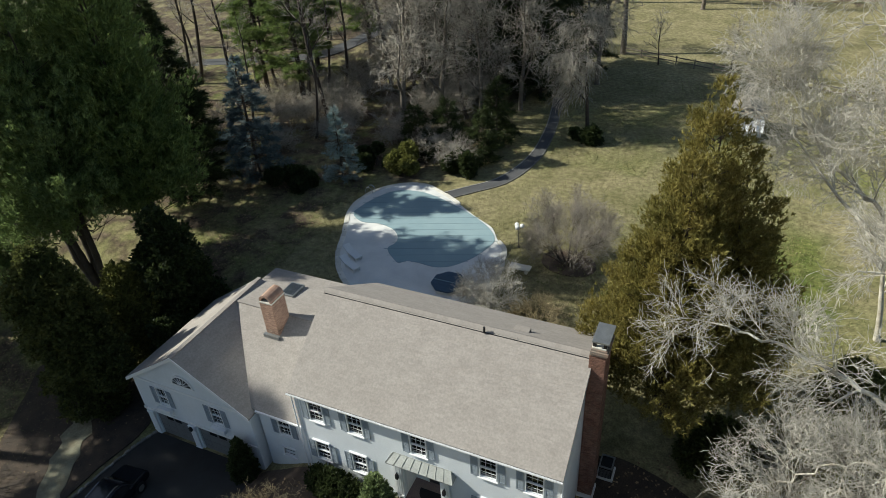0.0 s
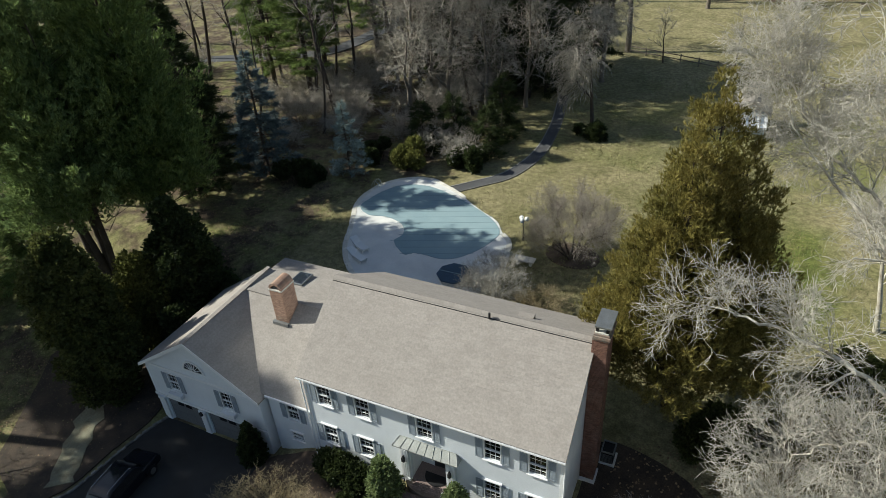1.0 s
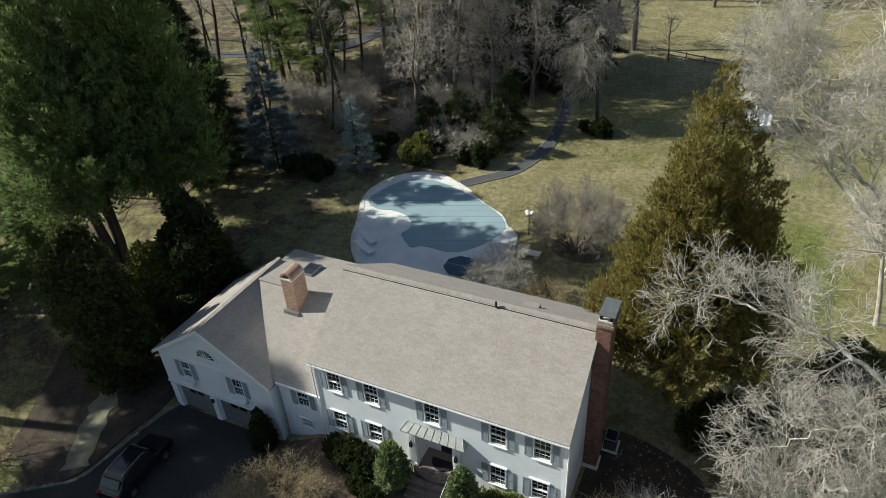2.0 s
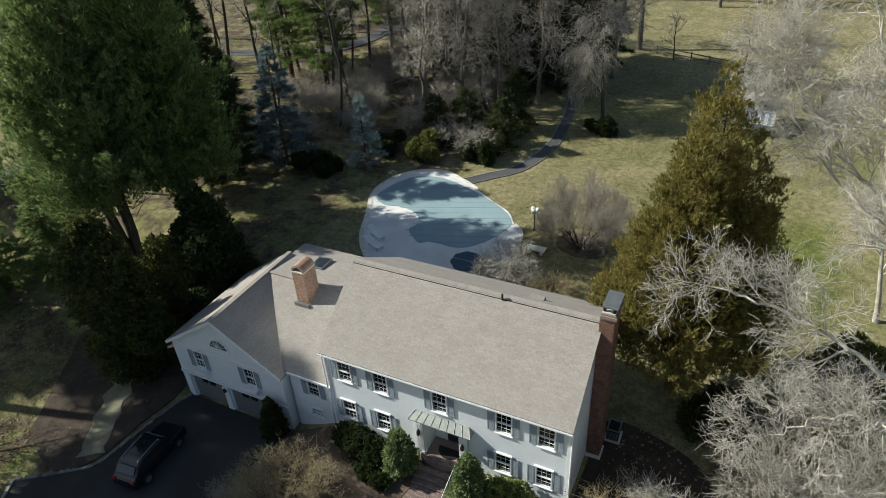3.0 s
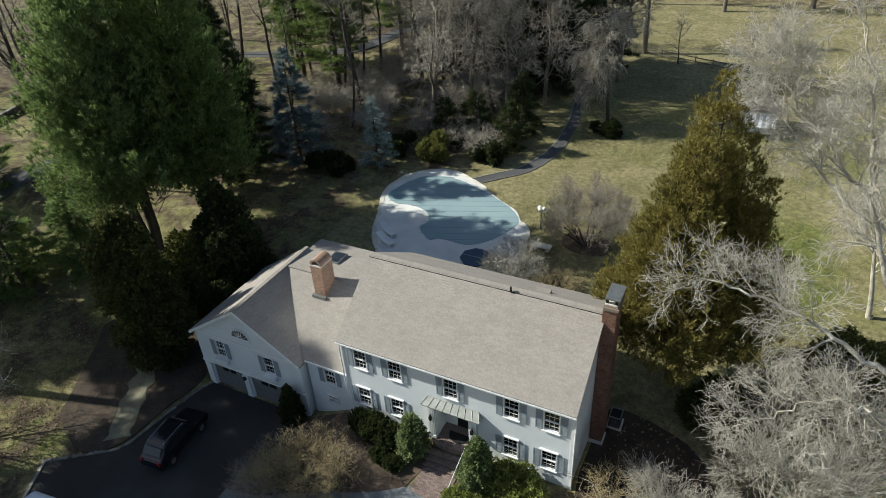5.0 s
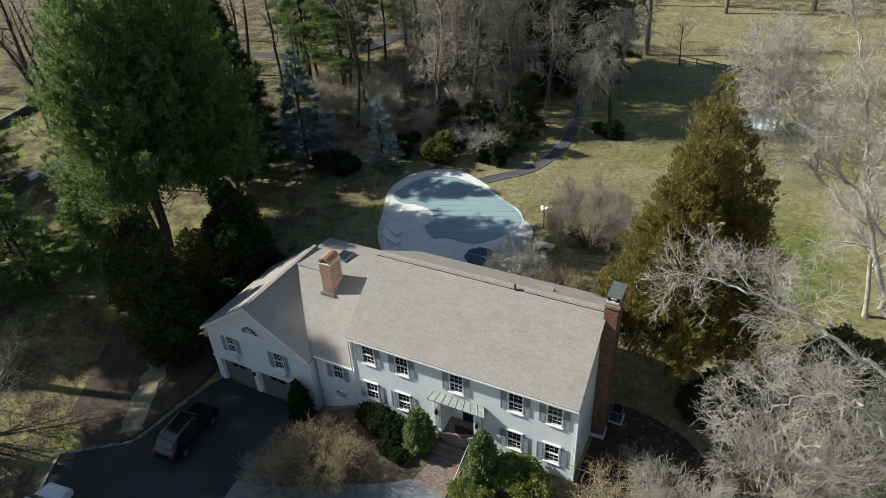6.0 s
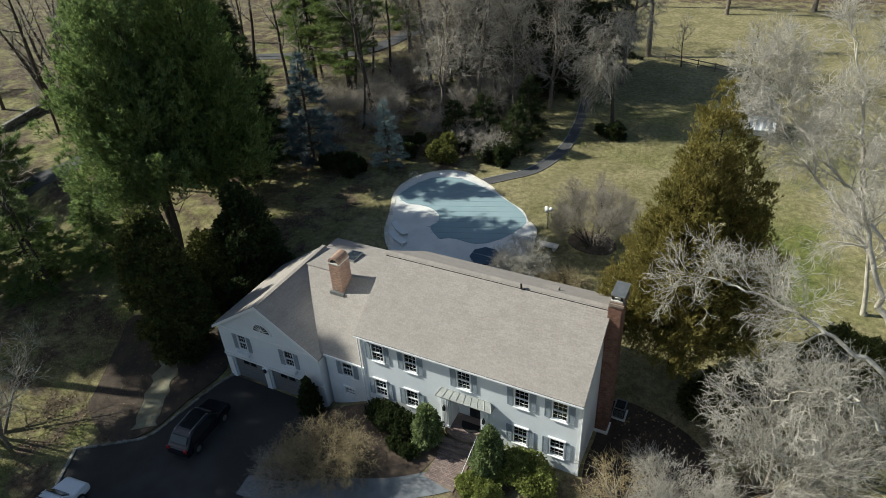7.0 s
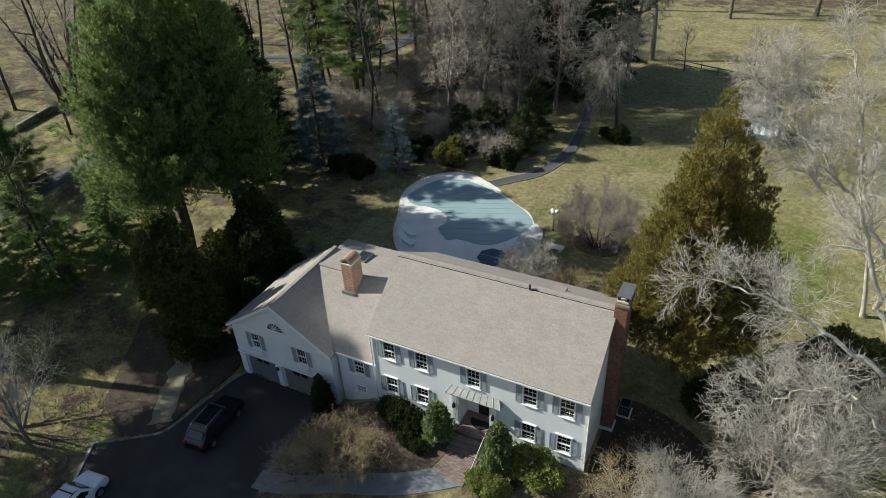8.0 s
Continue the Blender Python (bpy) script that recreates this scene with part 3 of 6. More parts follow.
def siding_mesh(x0, x1, z0, z1, y, holes, mat, course=0.16, edge=None):
    """Lapped clapboards facing -y, cut round the openings."""
    v, f, z = [], [], z0
    while z < z1 - 0.02:
        t = min(z + course, z1)
        a, b = (x0, x1) if edge is None else edge(z + 0.5 * (t - z))
        if b - a > 0.1:
            for p, q in minus(a, b, [(h[0], h[1]) for h in holes if h[2] < t - 0.02 and h[3] > z + 0.02]):
                k = len(v)
                v += [(p, y, z), (q, y, z), (q, y - 0.022, z), (p, y - 0.022, z), (p, y - 0.004, t), (q, y - 0.004, t)]
                f += [(k, k + 1, k + 2, k + 3), (k + 3, k + 2, k + 5, k + 4)]
        z = t
    return array_mesh(v, f, mat, "siding")


def window_meshes(w, h):
    """Frame, pane, sash bars, sill and head for a double-hung window; origin at the centre of its lower edge, facing -y."""
    t = 0.06
    frame_bm = boxes((-w / 2 - t, -w / 2, -0.045, 0.1, -0.02, h + t), (w / 2, w / 2 + t, -0.045, 0.1, -0.02, h + t), (-w / 2, w / 2, -0.045, 0.1, h, h + t), (-w / 2, w / 2, -0.02, 0.1, h * 0.5 - 0.03, h * 0.5 + 0.03), (-w / 2, w / 2, 0.0, 0.1, 0, 0.05))
    up = mesh_of(boxes((-0.008, 0.008, 0.03, 0.055, 0.05, h)), M_TRIM, "muntin")
    over = mesh_of(boxes((-w / 2, w / 2, 0.032, 0.053, -0.008, 0.008)), M_TRIM, "muntin")
    bars = [(up, -w / 6, 0), (up, w / 6, 0), (over, 0, h * 0.25), (over, 0, h * 0.75)]
    return {"frame": mesh_of(frame_bm, M_TRIM), "pane": mesh_of(boxes((-w / 2, w / 2, 0.06, 0.072, 0.02, h)), M_GLASS), "muntins": bars,
            "sill": mesh_of(boxes((-w / 2 - 0.12, w / 2 + 0.12, -0.11, 0.02, -0.08, -0.02), bevel=0.01), M_TRIM), "w": w, "h": h}


def shutter_mesh(w, h):
    bm = boxes((-w / 2, -w / 2 + 0.05, -0.06, -0.03, 0, h), (w / 2 - 0.05, w / 2, -0.06, -0.03, 0, h), (-w / 2 + 0.05, w / 2 - 0.05, -0.06, -0.03, 0, 0.08), (-w / 2 + 0.05, w / 2 - 0.05, -0.06, -0.03, h - 0.07, h), (-w / 2 + 0.05, w / 2 - 0.05, -0.06, -0.03, h * 0.5 - 0.04, h * 0.5 + 0.04))
    z = 0.1
    while z < h - 0.1:
        box(bm, -w / 2 + 0.05, w / 2 - 0.05, -0.05, -0.032, z, z + 0.03)
        z += 0.05
    return mesh_of(bm, M_SHUTTER)


def put_window(house, kit, x, y, z, shutter=None, head=False, box_below=False):
    m = pose(x, y, z)
    win = part("window", kit["frame"], None, house, m=m)
    for me, dx, dz in kit["muntins"]:
        part("muntin", me, None, win, m=pose(x + dx, y, z + dz))
    for n in ("pane", "sill"):
        ob = part(n, kit[n], None, win, m=m)
        if n == "pane":
            ob.visible_shadow = False
    if head:
        part("head_cornice", boxes((x - kit["w"] / 2 - 0.14, x + kit["w"] / 2 + 0.14, y - 0.12, y + 0.02, z + kit["h"] + 0.08, z + kit["h"] + 0.17), bevel=0.015), M_TRIM, win)
    if box_below:
        part("window_box", boxes((x - 0.55, x + 0.55, y - 0.34, y - 0.06, z - 0.42, z - 0.12), bevel=0.02), M_TRIM, win, "white window box")
    if shutter:
        off = kit["w"] / 2 + 0.09 + 0.2
        for s in (-1, 1):
            part("shutter", shutter, None, house, m=pose(x + s * off, y, z))


def roof_courses(x0, x1, low, high, mat, seed, course=0.15, left=None, right=None):
    """Shingle courses on a slope that runs along x from low (y, z) to high (y, z); left and right trim x by the share of the way up."""
    rng = np.random.default_rng(seed)
    ln = math.hypot(high[0] - low[0], high[1] - low[1])
    n = max(1, int(ln / course))
    up = np.array((0, high[0] - low[0], high[1] - low[1])) / ln
    side = 1 if high[0] > low[0] else -1
    nor = np.array((0, -up[2], up[1])) * side
    v, f = [], []
    for i in range(n):
        a, b = i / n, (i + 1.12) / n
        p, q = (left(a) if left else x0), (right(a) if right else x1)
        x = p
        while x < q - 0.02:
            e = min(x + rng.uniform(0.28, 0.5), q)
            h0, h1 = 0.016 + rng.uniform(0, 0.004), 0.008
            base = np.array((0, low[0], low[1]))
            c = [base + up * ln * a + nor * h0, base + up * ln * min(b, 1) + nor * h1, base + up * ln * a]
            k = len(v)
            v += [c[0] + (x, 0, 0), c[0] + (e, 0, 0), c[1] + (e, 0, 0), c[1] + (x, 0, 0), c[2] + (x, 0, 0), c[2] + (e, 0, 0)]
            f += [(k, k + 1, k + 2, k + 3), (k + 4, k + 5, k + 1, k)] if side > 0 else [(k + 3, k + 2, k + 1, k), (k, k + 1, k + 5, k + 4)]
            x = e
    return array_mesh(v, f, mat, "shingles")


house = thing("house", pose(7.3, 4.75, -0.8), "white two-storey clapboard colonial house with taupe shingle roof", "house")
WIN_U = window_meshes(0.8, 1.38)
SHUT = shutter_mesh(0.38, 1.4)
UP, LOW = (1.36, 3.72, 7.33, 10.97, 13.23), (1.3, 3.62, 10.93, 13.18)
Z_UP, Z_LOW = 3.6, 0.52
holes = [(x - 0.4, x + 0.4, Z_UP, Z_UP + 1.38) for x in UP] + [(x - 0.4, x + 0.4, Z_LOW, Z_LOW + 1.38) for x in LOW] + [(6.3, 8.4, -0.05, 2.6)]
trim_holes = [(a - 0.075, b + 0.075, c - 0.03, d + 0.075) for a, b, c, d in holes]
part("front_wall", wall_shape(0.15, 14.45, -1.4, 5.5, 0.36, 0.56, holes), M_SIDING, house)
part("siding", siding_mesh(0.25, 14.35, -0.55, 5.35, 0.358, trim_holes, M_SIDING), None, house, "white lapped clapboards")
part("foundation", boxes((0.12, 14.48, 0.33, 0.355, -1.5, -0.56)), M_CONCRETE, house, "pale painted foundation")
part("rear_wall", boxes((0.15, 14.45, 8.95, 9.15, -1.4, 5.5)), M_SIDING, house)
GABLE = [(0.56, -1.4), (8.95, -1.4), (8.95, 5.45), (4.755, 8.6), (0.56, 5.45)]
for n, x in (("side_wall", 0.15), ("side_wall", 14.25)):
    part(n, prism(GABLE, 0.2, "x", x), M_SIDING, house)
part("upper_floor", boxes((0.36, 14.24, 0.57, 8.94, 2.75, 2.95)), M_DARK, house)
part("lower_floor", boxes((0.36, 14.24, 0.57, 8.94, -0.3, -0.05)), M_DARK, house)
part("attic_floor", boxes((0.36, 14.24, 0.57, 8.94, 5.3, 5.4)), M_DARK, house)
for x in (0.2, 14.4):
    part("corner_board", boxes((x - 0.07, x + 0.07, 0.31, 0.36, -0.56, 5.4)), M_TRIM, house)
part("frieze_board", boxes((0.15, 14.45, 0.315, 0.357, 5.2, 5.45)), M_TRIM, house)
roof = part("roof", prism([(0.0, 5.6), (4.755, 8.95), (9.7, 5.8), (9.7, 5.62), (4.755, 8.75), (0.0, 5.42)], 14.6, "x", 0.0), M_ROOF_EDGE, house, "taupe asphalt shingle roof")
part("shingles", roof_courses(0.0, 14.6, (-0.02, 5.59), (4.755, 8.95), M_ROOF, 1), None, roof)
part("shingles", roof_courses(0.0, 14.6, (9.72, 5.79), (4.755, 8.95), M_ROOF, 2), None, roof)
tile_f = mesh_of(boxes((0, 0.3, -0.13, 0.13, -0.012, 0.012)), M_ROOF_EDGE, "ridge_shingle")
tile_r = mesh_of(boxes((0, 0.3, -0.13, 0.13, -0.008, 0.008)), M_ROOF_EDGE, "ridge_shingle")
for k in range(48):
    x = 14.6 * k / 48
    part("ridge_shingle", tile_f, None, roof, m=pose(x, 4.65, 8.905, 35, 0, 0))
    part("ridge_shingle", tile_r, None, roof, m=pose(x, 4.86, 8.905, -33, 0, 0))
# black strip for the vent line, also drawing in the ridge cap's shadow
part("ridge_vent", boxes((0.05, 14.55, 4.47, 4.51, 8.72, 8.795)), M_IRON, roof, "dark strip for the ridge vent slot and the ridge cap's shadow")
for x, y, z in ((9.3, 4.45, 8.8), ):
    part("vent_pipe", tubes(((x, y, z), (x, y, z + 0.35), 0.06)), M_IRON, roof)
part("roof_vent", boxes((10.4, 11.2, 5.6, 6.0, 8.2, 8.45), bevel=0.03), M_ROOF_EDGE, roof)
part("gutter", prism([(-0.09, 5.47), (-0.02, 5.47), (-0.02, 5.55), (-0.035, 5.55), (-0.04, 5.49), (-0.075, 5.49), (-0.08, 5.55), (-0.095, 5.55)], 14.6, "x", 0.0), M_TRIM, house, "white gutter")
part("soffit", boxes((0.1, 14.5, 0.0, 0.35, 5.38, 5.42)), M_TRIM, house)
for x in (14.55, 0.04):
    part("rake_board", prism([(0.0, 5.36), (4.755, 8.7), (9.51, 5.36), (9.51, 5.58), (4.755, 8.93), (0.0, 5.58)], 0.05, "x", x), M_TRIM, house)
part("downspout", tubes(((0.0, 0.28, 5.45), (0.0, 0.28, -0.9), 0.045)), M_TRIM, house, "white downspout")
part("downspout", tubes(((14.53, 0.3, 5.45), (14.53, 0.3, -0.5), 0.045)), M_TRIM, house, "white downspout")
for x in UP:
    put_window(house, WIN_U, x, 0.352, Z_UP, SHUT)
for x in LOW:
    put_window(house, WIN_U, x, 0.352, Z_LOW, SHUT, head=True)
# entrance: a recessed porch behind a shallow hipped metal hood
part("porch_wall", boxes((6.2, 6.3, 0.565, 1.6, -0.3, 2.7), (8.4, 8.5, 0.565, 1.6, -0.3, 2.7), (6.3, 7.05, 1.5, 1.6, -0.02, 2.7), (8.2, 8.4, 1.5, 1.6, -0.02, 2.7), (7.05, 8.2, 1.5, 1.6, 2.25, 2.7)), M_TRIM, house, "white panelled porch recess")
part("porch_ceiling", boxes((6.3, 8.4, 0.565, 1.5, 2.6, 2.7)), M_TRIM, house)
part("porch_floor", boxes((6.3, 8.4, 0.345, 1.6, -0.3, -0.03)), M_WORNBRICK, house, "worn brick porch floor")
part("door_mat", prism([(7.55 + 0.75 * math.cos(math.pi * (1 + k / 12)), 1.0 + 0.75 * math.sin(math.pi * (1 + k / 12))) for k in range(13)], 0.02, "z", -0.028), M_IRON, house, "dark half-round door mat")
door = part("door", prism([(7.09, 0.0), (8.16, 0.0), (8.16, 1.95), (8.06, 2.12), (7.9, 2.22), (7.35, 2.22), (7.19, 2.12), (7.09, 1.95)], 0.06, "y", 1.5), M_DOOR, house, "glossy black front door")
part("door_frame", boxes((7.03, 7.09, 1.47, 1.5, 0.0, 2.27), (8.16, 8.22, 1.47, 1.5, 0.0, 2.27), (7.09, 8.16, 1.47, 1.5, 2.22, 2.3)), M_TRIM, house)
for x in (7.2, 7.68):
    for z0, z1 in ((0.2, 0.85), (1.0, 1.9)):
        part("panel", boxes((x, x + 0.36, 1.485, 1.499, z0, z1), bevel=0.006), M_DOOR, door)
part("door_knob", tubes(((8.08, 1.5, 1.0), (8.08, 1.42, 1.0), 0.035)), M_COPPER, door, "brass knob")
part("sidelight", boxes((6.72, 6.96, 1.485, 1.499, 1.0, 2.1)), M_DARK, house, "dark narrow sidelight")


def hood():
    """A hipped hood: a long top edge on the wall, a wider lower edge in front of it."""
    bm = bmesh.new()
    low = [bm.verts.new(p) for p in ((5.62, 0.355, 2.84), (5.62, -0.2, 2.84), (9.3, -0.2, 2.84), (9.3, 0.355, 2.84))]
    mid = [bm.verts.new((v.co.x, v.co.y, 2.9)) for v in low]
    top = [bm.verts.new(p) for p in ((5.85, 0.355, 3.2), (5.85, 0.28, 3.2), (9.05, 0.28, 3.2), (9.05, 0.355, 3.2))]
    for a, b in ((low, mid), (mid, top)):
        for i in range(4):
            bm.faces.new((a[i], a[(i + 1) % 4], b[(i + 1) % 4], b[i]))
    bm.faces.new(low)
    bm.faces.new(top)
    bmesh.ops.recalc_face_normals(bm, faces=bm.faces)
    return bm


canopy_ob = part("canopy", hood(), M_COPPER, house, "weathered standing-seam metal entrance hood")
for k in range(9):
    a, b = 5.62 + 3.68 * k / 8, 5.85 + 3.2 * k / 8
    part("seam", tubes(((a, -0.2, 2.91), (b, 0.28, 3.215), 0.022), n=5), M_COPPER, canopy_ob)
part("hood_frieze", boxes((5.72, 9.2, 0.05, 0.355, 2.6, 2.838), (5.66, 9.26, -0.1, 0.355, 2.76, 2.836), bevel=0.01), M_TRIM, house)
for x in (6.02, 8.68):
    col = part("pilaster", boxes((x - 0.24, x + 0.24, 0.16, 0.355, 0.1, 2.45), bevel=0.01), M_TRIM, house)
    part("flute", boxes((x - 0.13, x - 0.08, 0.145, 0.16, 0.25, 2.3), (x - 0.025, x + 0.025, 0.145, 0.16, 0.25, 2.3), (x + 0.08, x + 0.13, 0.145, 0.16, 0.25, 2.3)), M_TRIM, col)
    part("base", boxes((x - 0.29, x + 0.29, 0.11, 0.355, -0.15, 0.1), bevel=0.01), M_TRIM, col)
    part("capital", boxes((x - 0.29, x + 0.29, 0.11, 0.355, 2.45, 2.6), bevel=0.01), M_TRIM, col)
    lantern = part("wall_lantern", boxes((x - 0.08, x + 0.08, -0.02, 0.13, 1.5, 1.8), bevel=0.02), M_IRON, house, "black wall lantern")
    part("lantern_cap", boxes((x - 0.05, x + 0.05, 0.0, 0.11, 1.8, 1.88), (x - 0.02, x + 0.02, 0.05, 0.16, 1.88, 1.92), bevel=0.01), M_IRON, lantern)
landing = part("landing", prism([(6.0, 0.34)] + [(7.35 + 1.4 * math.cos(math.pi * (1 + k / 10)), 0.3 + 0.75 * math.sin(math.pi * (1 + k / 10))) for k in range(11)] + [(8.75, 0.34)], 0.7, "z", -0.76), M_MORTAR, house, "brick landing")


def brick_slab(parent, x0, x1, y0, y1, z, w=0.2, d=0.1, turn=False):
    """Bricks laid flat in running bond, sharing one mesh; z is a height or a function of x and y."""
    me = mesh_of(boxes((-w / 2 + 0.006, w / 2 - 0.006, -d / 2 + 0.006, d / 2 - 0.006, -0.02, 0.014), bevel=0.0), M_WORNBRICK, "brick")
    r, y = 0, y0 + d / 2
    while y < y1:
        x = x0 + (w / 2 if r % 2 else w)
        while x < x1 - w * 0.4:
            part("brick", me, None, parent, m=pose(x, y, z(x, y) if callable(z) else z))
            x += w
        y, r = y + d, r + 1


front_steps = thing("front_steps", pose(7.4, -1.5, -0.7), "brick steps with bluestone edging and black handrails", "steps")
for k in range(3):
    part("tread", boxes((6.2, 8.5, -0.82 - 0.34 * k, -0.46 - 0.34 * k, -1.2, -0.2 - 0.16 * k), bevel=0.02), M_MORTAR, front_steps)
for x, end in ((6.25, -1.4), (8.45, -2.5)):
    slope = tubes(((x, -0.4, -0.15), (x, -0.4, 0.75), 0.02), ((x, end, -0.95), (x, end, 0.05), 0.02), ((x, -0.4, 0.75), (x, end, 0.05), 0.018), ((x, end, 0.05), (x, end - 0.25, 0.0), 0.018))
    part("handrail", slope, M_IRON if x < 7 else M_TRIM, front_steps, "black iron handrail" if x < 7 else "pale painted handrail")
brick_path = setting("brick_path", ribbon([(7.35, -1.45), (7.3, -2.3), (7.15, -3.3)], 2.1, 0.05), M_MORTAR, "worn red brick front path", "path")

# big brick chimney on the gable end
chim = thing("chimney", pose(15.0, 4.9, -0.6), "tall red brick chimney with slate cap slab", "chimney")
part("shaft", boxes((14.47, 15.2, 4.16, 5.4, -0.9, 9.35)), M_MORTAR, chim)
part("footing", boxes((14.46, 15.32, 3.95, 5.6, -1.0, -0.45), bevel=0.03), M_CONCRETE, chim, "pale stone footing")
part("crown", boxes((14.48, 15.25, 4.11, 5.45, 9.35, 9.47), (14.5, 15.3, 4.06, 5.5, 9.47, 9.62), (14.52, 15.24, 4.12, 5.44, 9.62, 9.72)), M_OLDBRICK, chim, "corbelled brick crown")
part("wash", boxes((14.55, 15.2, 4.16, 5.4, 9.72, 9.82), bevel=0.03), M_COPING, chim, "pale mortar wash")
for x in (14.58, 15.06):
    for y in (4.2, 5.2):
        part("cap_post", boxes((x, x + 0.14, y, y + 0.14, 9.82, 10.12)), M_IRON, chim)
part("cap_slab", boxes((14.54, 15.32, 4.08, 5.48, 10.12, 10.22), bevel=0.02), M_METAL, chim, "grey slate cap slab")

# ---- connecting wing ----
link = thing("connecting_wing", pose(-1.6, 5, -2.6), "low white clapboard wing joining house and garage", "house wing")
WIN_C, WIN_B = window_meshes(0.72, 1.4), window_meshes(0.75, 0.6)
c_holes = [(-2.1, -1.38, 0.55, 1.95), (-2.2, -1.45, -1.25, -0.65)]
part("front_wall", wall_shape(-3.5, 0.14, -3.1, 2.1, 0.92, 1.1, c_holes), M_SIDING, link)
part("siding", siding_mesh(-3.45, 0.1, -2.7, 2.05, 0.918, [(a - 0.075, b + 0.075, c - 0.03, d + 0.075) for a, b, c, d in c_holes], M_SIDING), None, link)
part("rear_wall", boxes((-8.0, 0.14, 9.7, 9.85, -2.0, 4.6)), M_SIDING, link)
part("inner_floor", boxes((-3.4, 0.1, 1.15, 9.6, -0.3, -0.1)), M_DARK, link)
put_window(link, WIN_C, -1.74, 0.912, 0.55, None)
put_window(link, WIN_B, -1.82, 0.912, -1.25, None, head=True)
for x in (-2.42, -1.06):
    part("shutter", SHUT, None, link, m=pose(x, 0.912, 0.55))
slope_c = (5.1 - 2.2) / (5.85 - 0.72)
lroof = part("roof", prism([(0.72, 2.2), (5.85, 5.1), (10.0, 4.8), (10.0, 4.66), (5.85, 4.92), (0.72, 2.05)], 8.2, "x", -8.2), M_ROOF_EDGE, link, "taupe shingle roof")
valley = lambda a: min(-3.45 - (8.2 - 3.45) * a, -3.3)
part("shingles", roof_courses(0, 0.0, (0.7, 2.19), (5.85, 5.1), M_ROOF, 3, left=valley, right=lambda a: -0.02 if a < 0.9 else 0.1), None, lroof)
part("shingles", roof_courses(-8.2, 0.1, (10.02, 4.79), (5.85, 5.1), M_ROOF, 4), None, lroof)
part("ridge_cap", boxes((-8.1, 0.1, 5.72, 5.98, 5.08, 5.135)), M_ROOF_EDGE, lroof)
part("gutter", boxes((-3.4, 0.1, 0.6, 0.71, 2.08, 2.2)), M_TRIM, link, "white gutter")
for x in (-5.9, -2.6):
    sk = part("skylight", boxes((x, x + 1.0, 7.4, 8.7, 4.9, 5.12), bevel=0.02), M_METAL, link, "flat rear roof skylight")
    part("pane", boxes((x + 0.07, x + 0.93, 7.5, 8.6, 5.12, 5.13)), M_GLASS, sk)

# arched brick chimney on the wing
ac = thing("arched_chimney", pose(-4.4, 4.9, 4.4), "brick chimney with rounded arched top", "chimney")
CX, CY0, CY1, CZ = -4.45, 4.55, 5.75, 6.85
part("shaft", boxes((CX - 0.44, CX + 0.44, CY0 + 0.01, CY1 - 0.01, 3.8, CZ)), M_MORTAR, ac)
arch = bmesh.new()
for k in range(9):
    a0, a1 = math.pi * k / 9, math.pi * (k + 1) / 9
    pts = [(CX + r * math.cos(a), CZ + r * math.sin(a)) for r, a in ((0.32, a0), (0.46, a0), (0.46, a1), (0.32, a1))]
    tmp = prism(pts, CY1 - CY0, "y", CY0)
    me = mesh_of(tmp, M_PALEBRICK)
    part("arch_brick", me, None, ac)
part("ledge", boxes((CX - 0.48, CX + 0.48, CY0 - 0.04, CY1 + 0.04, CZ - 0.08, CZ + 0.01)), M_COPING, ac, "pale stone ledge")
part("flashing", boxes((CX - 0.55, CX + 0.55, CY0 - 0.25, CY0 - 0.05, 4.28, 4.5)), M_METAL, ac)


def brick_faces(parent, x0, x1, y0, y1, z0, z1, bw=0.21, bh=0.075, faces="fr", limit=300, mat=None):
    mat = mat or M_BRICK
    """Brick courses on the front (f) and right (r) faces; the uppermost are parts, the rest one joined mesh."""
    rows = []
    n, z, k = 0, z1 - bh, 0
    rest_v, rest_f = [], []
    sh = {}
    cube = np.array([(a, b, c) for a in (0, 1) for b in (0, 1) for c in (0, 1)], float)
    quad = np.array(((0, 1, 3, 2), (4, 6, 7, 5), (0, 4, 5, 1), (2, 3, 7, 6), (0, 2, 6, 4), (1, 5, 7, 3)))
    while z > z0:
        for face in faces:
            lo, hi = (x0, x1) if face == "f" else (y0, y1)
            s = lo - (bw / 2 if k % 2 else 0)
            while s < hi - 0.02:
                a, b = max(s, lo) + 0.005, min(s + bw, hi) - 0.005
                if b - a > 0.03:
                    size = (b - a, 0.03, bh - 0.012) if face == "f" else (0.03, b - a, bh - 0.012)
                    org = (a, y0 - 0.018, z) if face == "f" else (x1 - 0.012, a, z)
                    if n < limit:
                        key = (face, round(b - a, 3))
                        if key not in sh:
                            sh[key] = array_mesh(cube * size, quad, mat, "brick")
                        part("brick", sh[key], None, parent, m=pose(*org))
                    else:
                        rest_f.append(quad + 8 * len(rest_v))
                        rest_v.append(cube * size + org)
                    n += 1
                s += bw
        z, k = z - bh, k + 1
    if rest_v:
        tagged(part("brickwork", array_mesh(np.concatenate(rest_v), np.concatenate(rest_f), mat, "brickwork"), None, parent), kind="stuff")


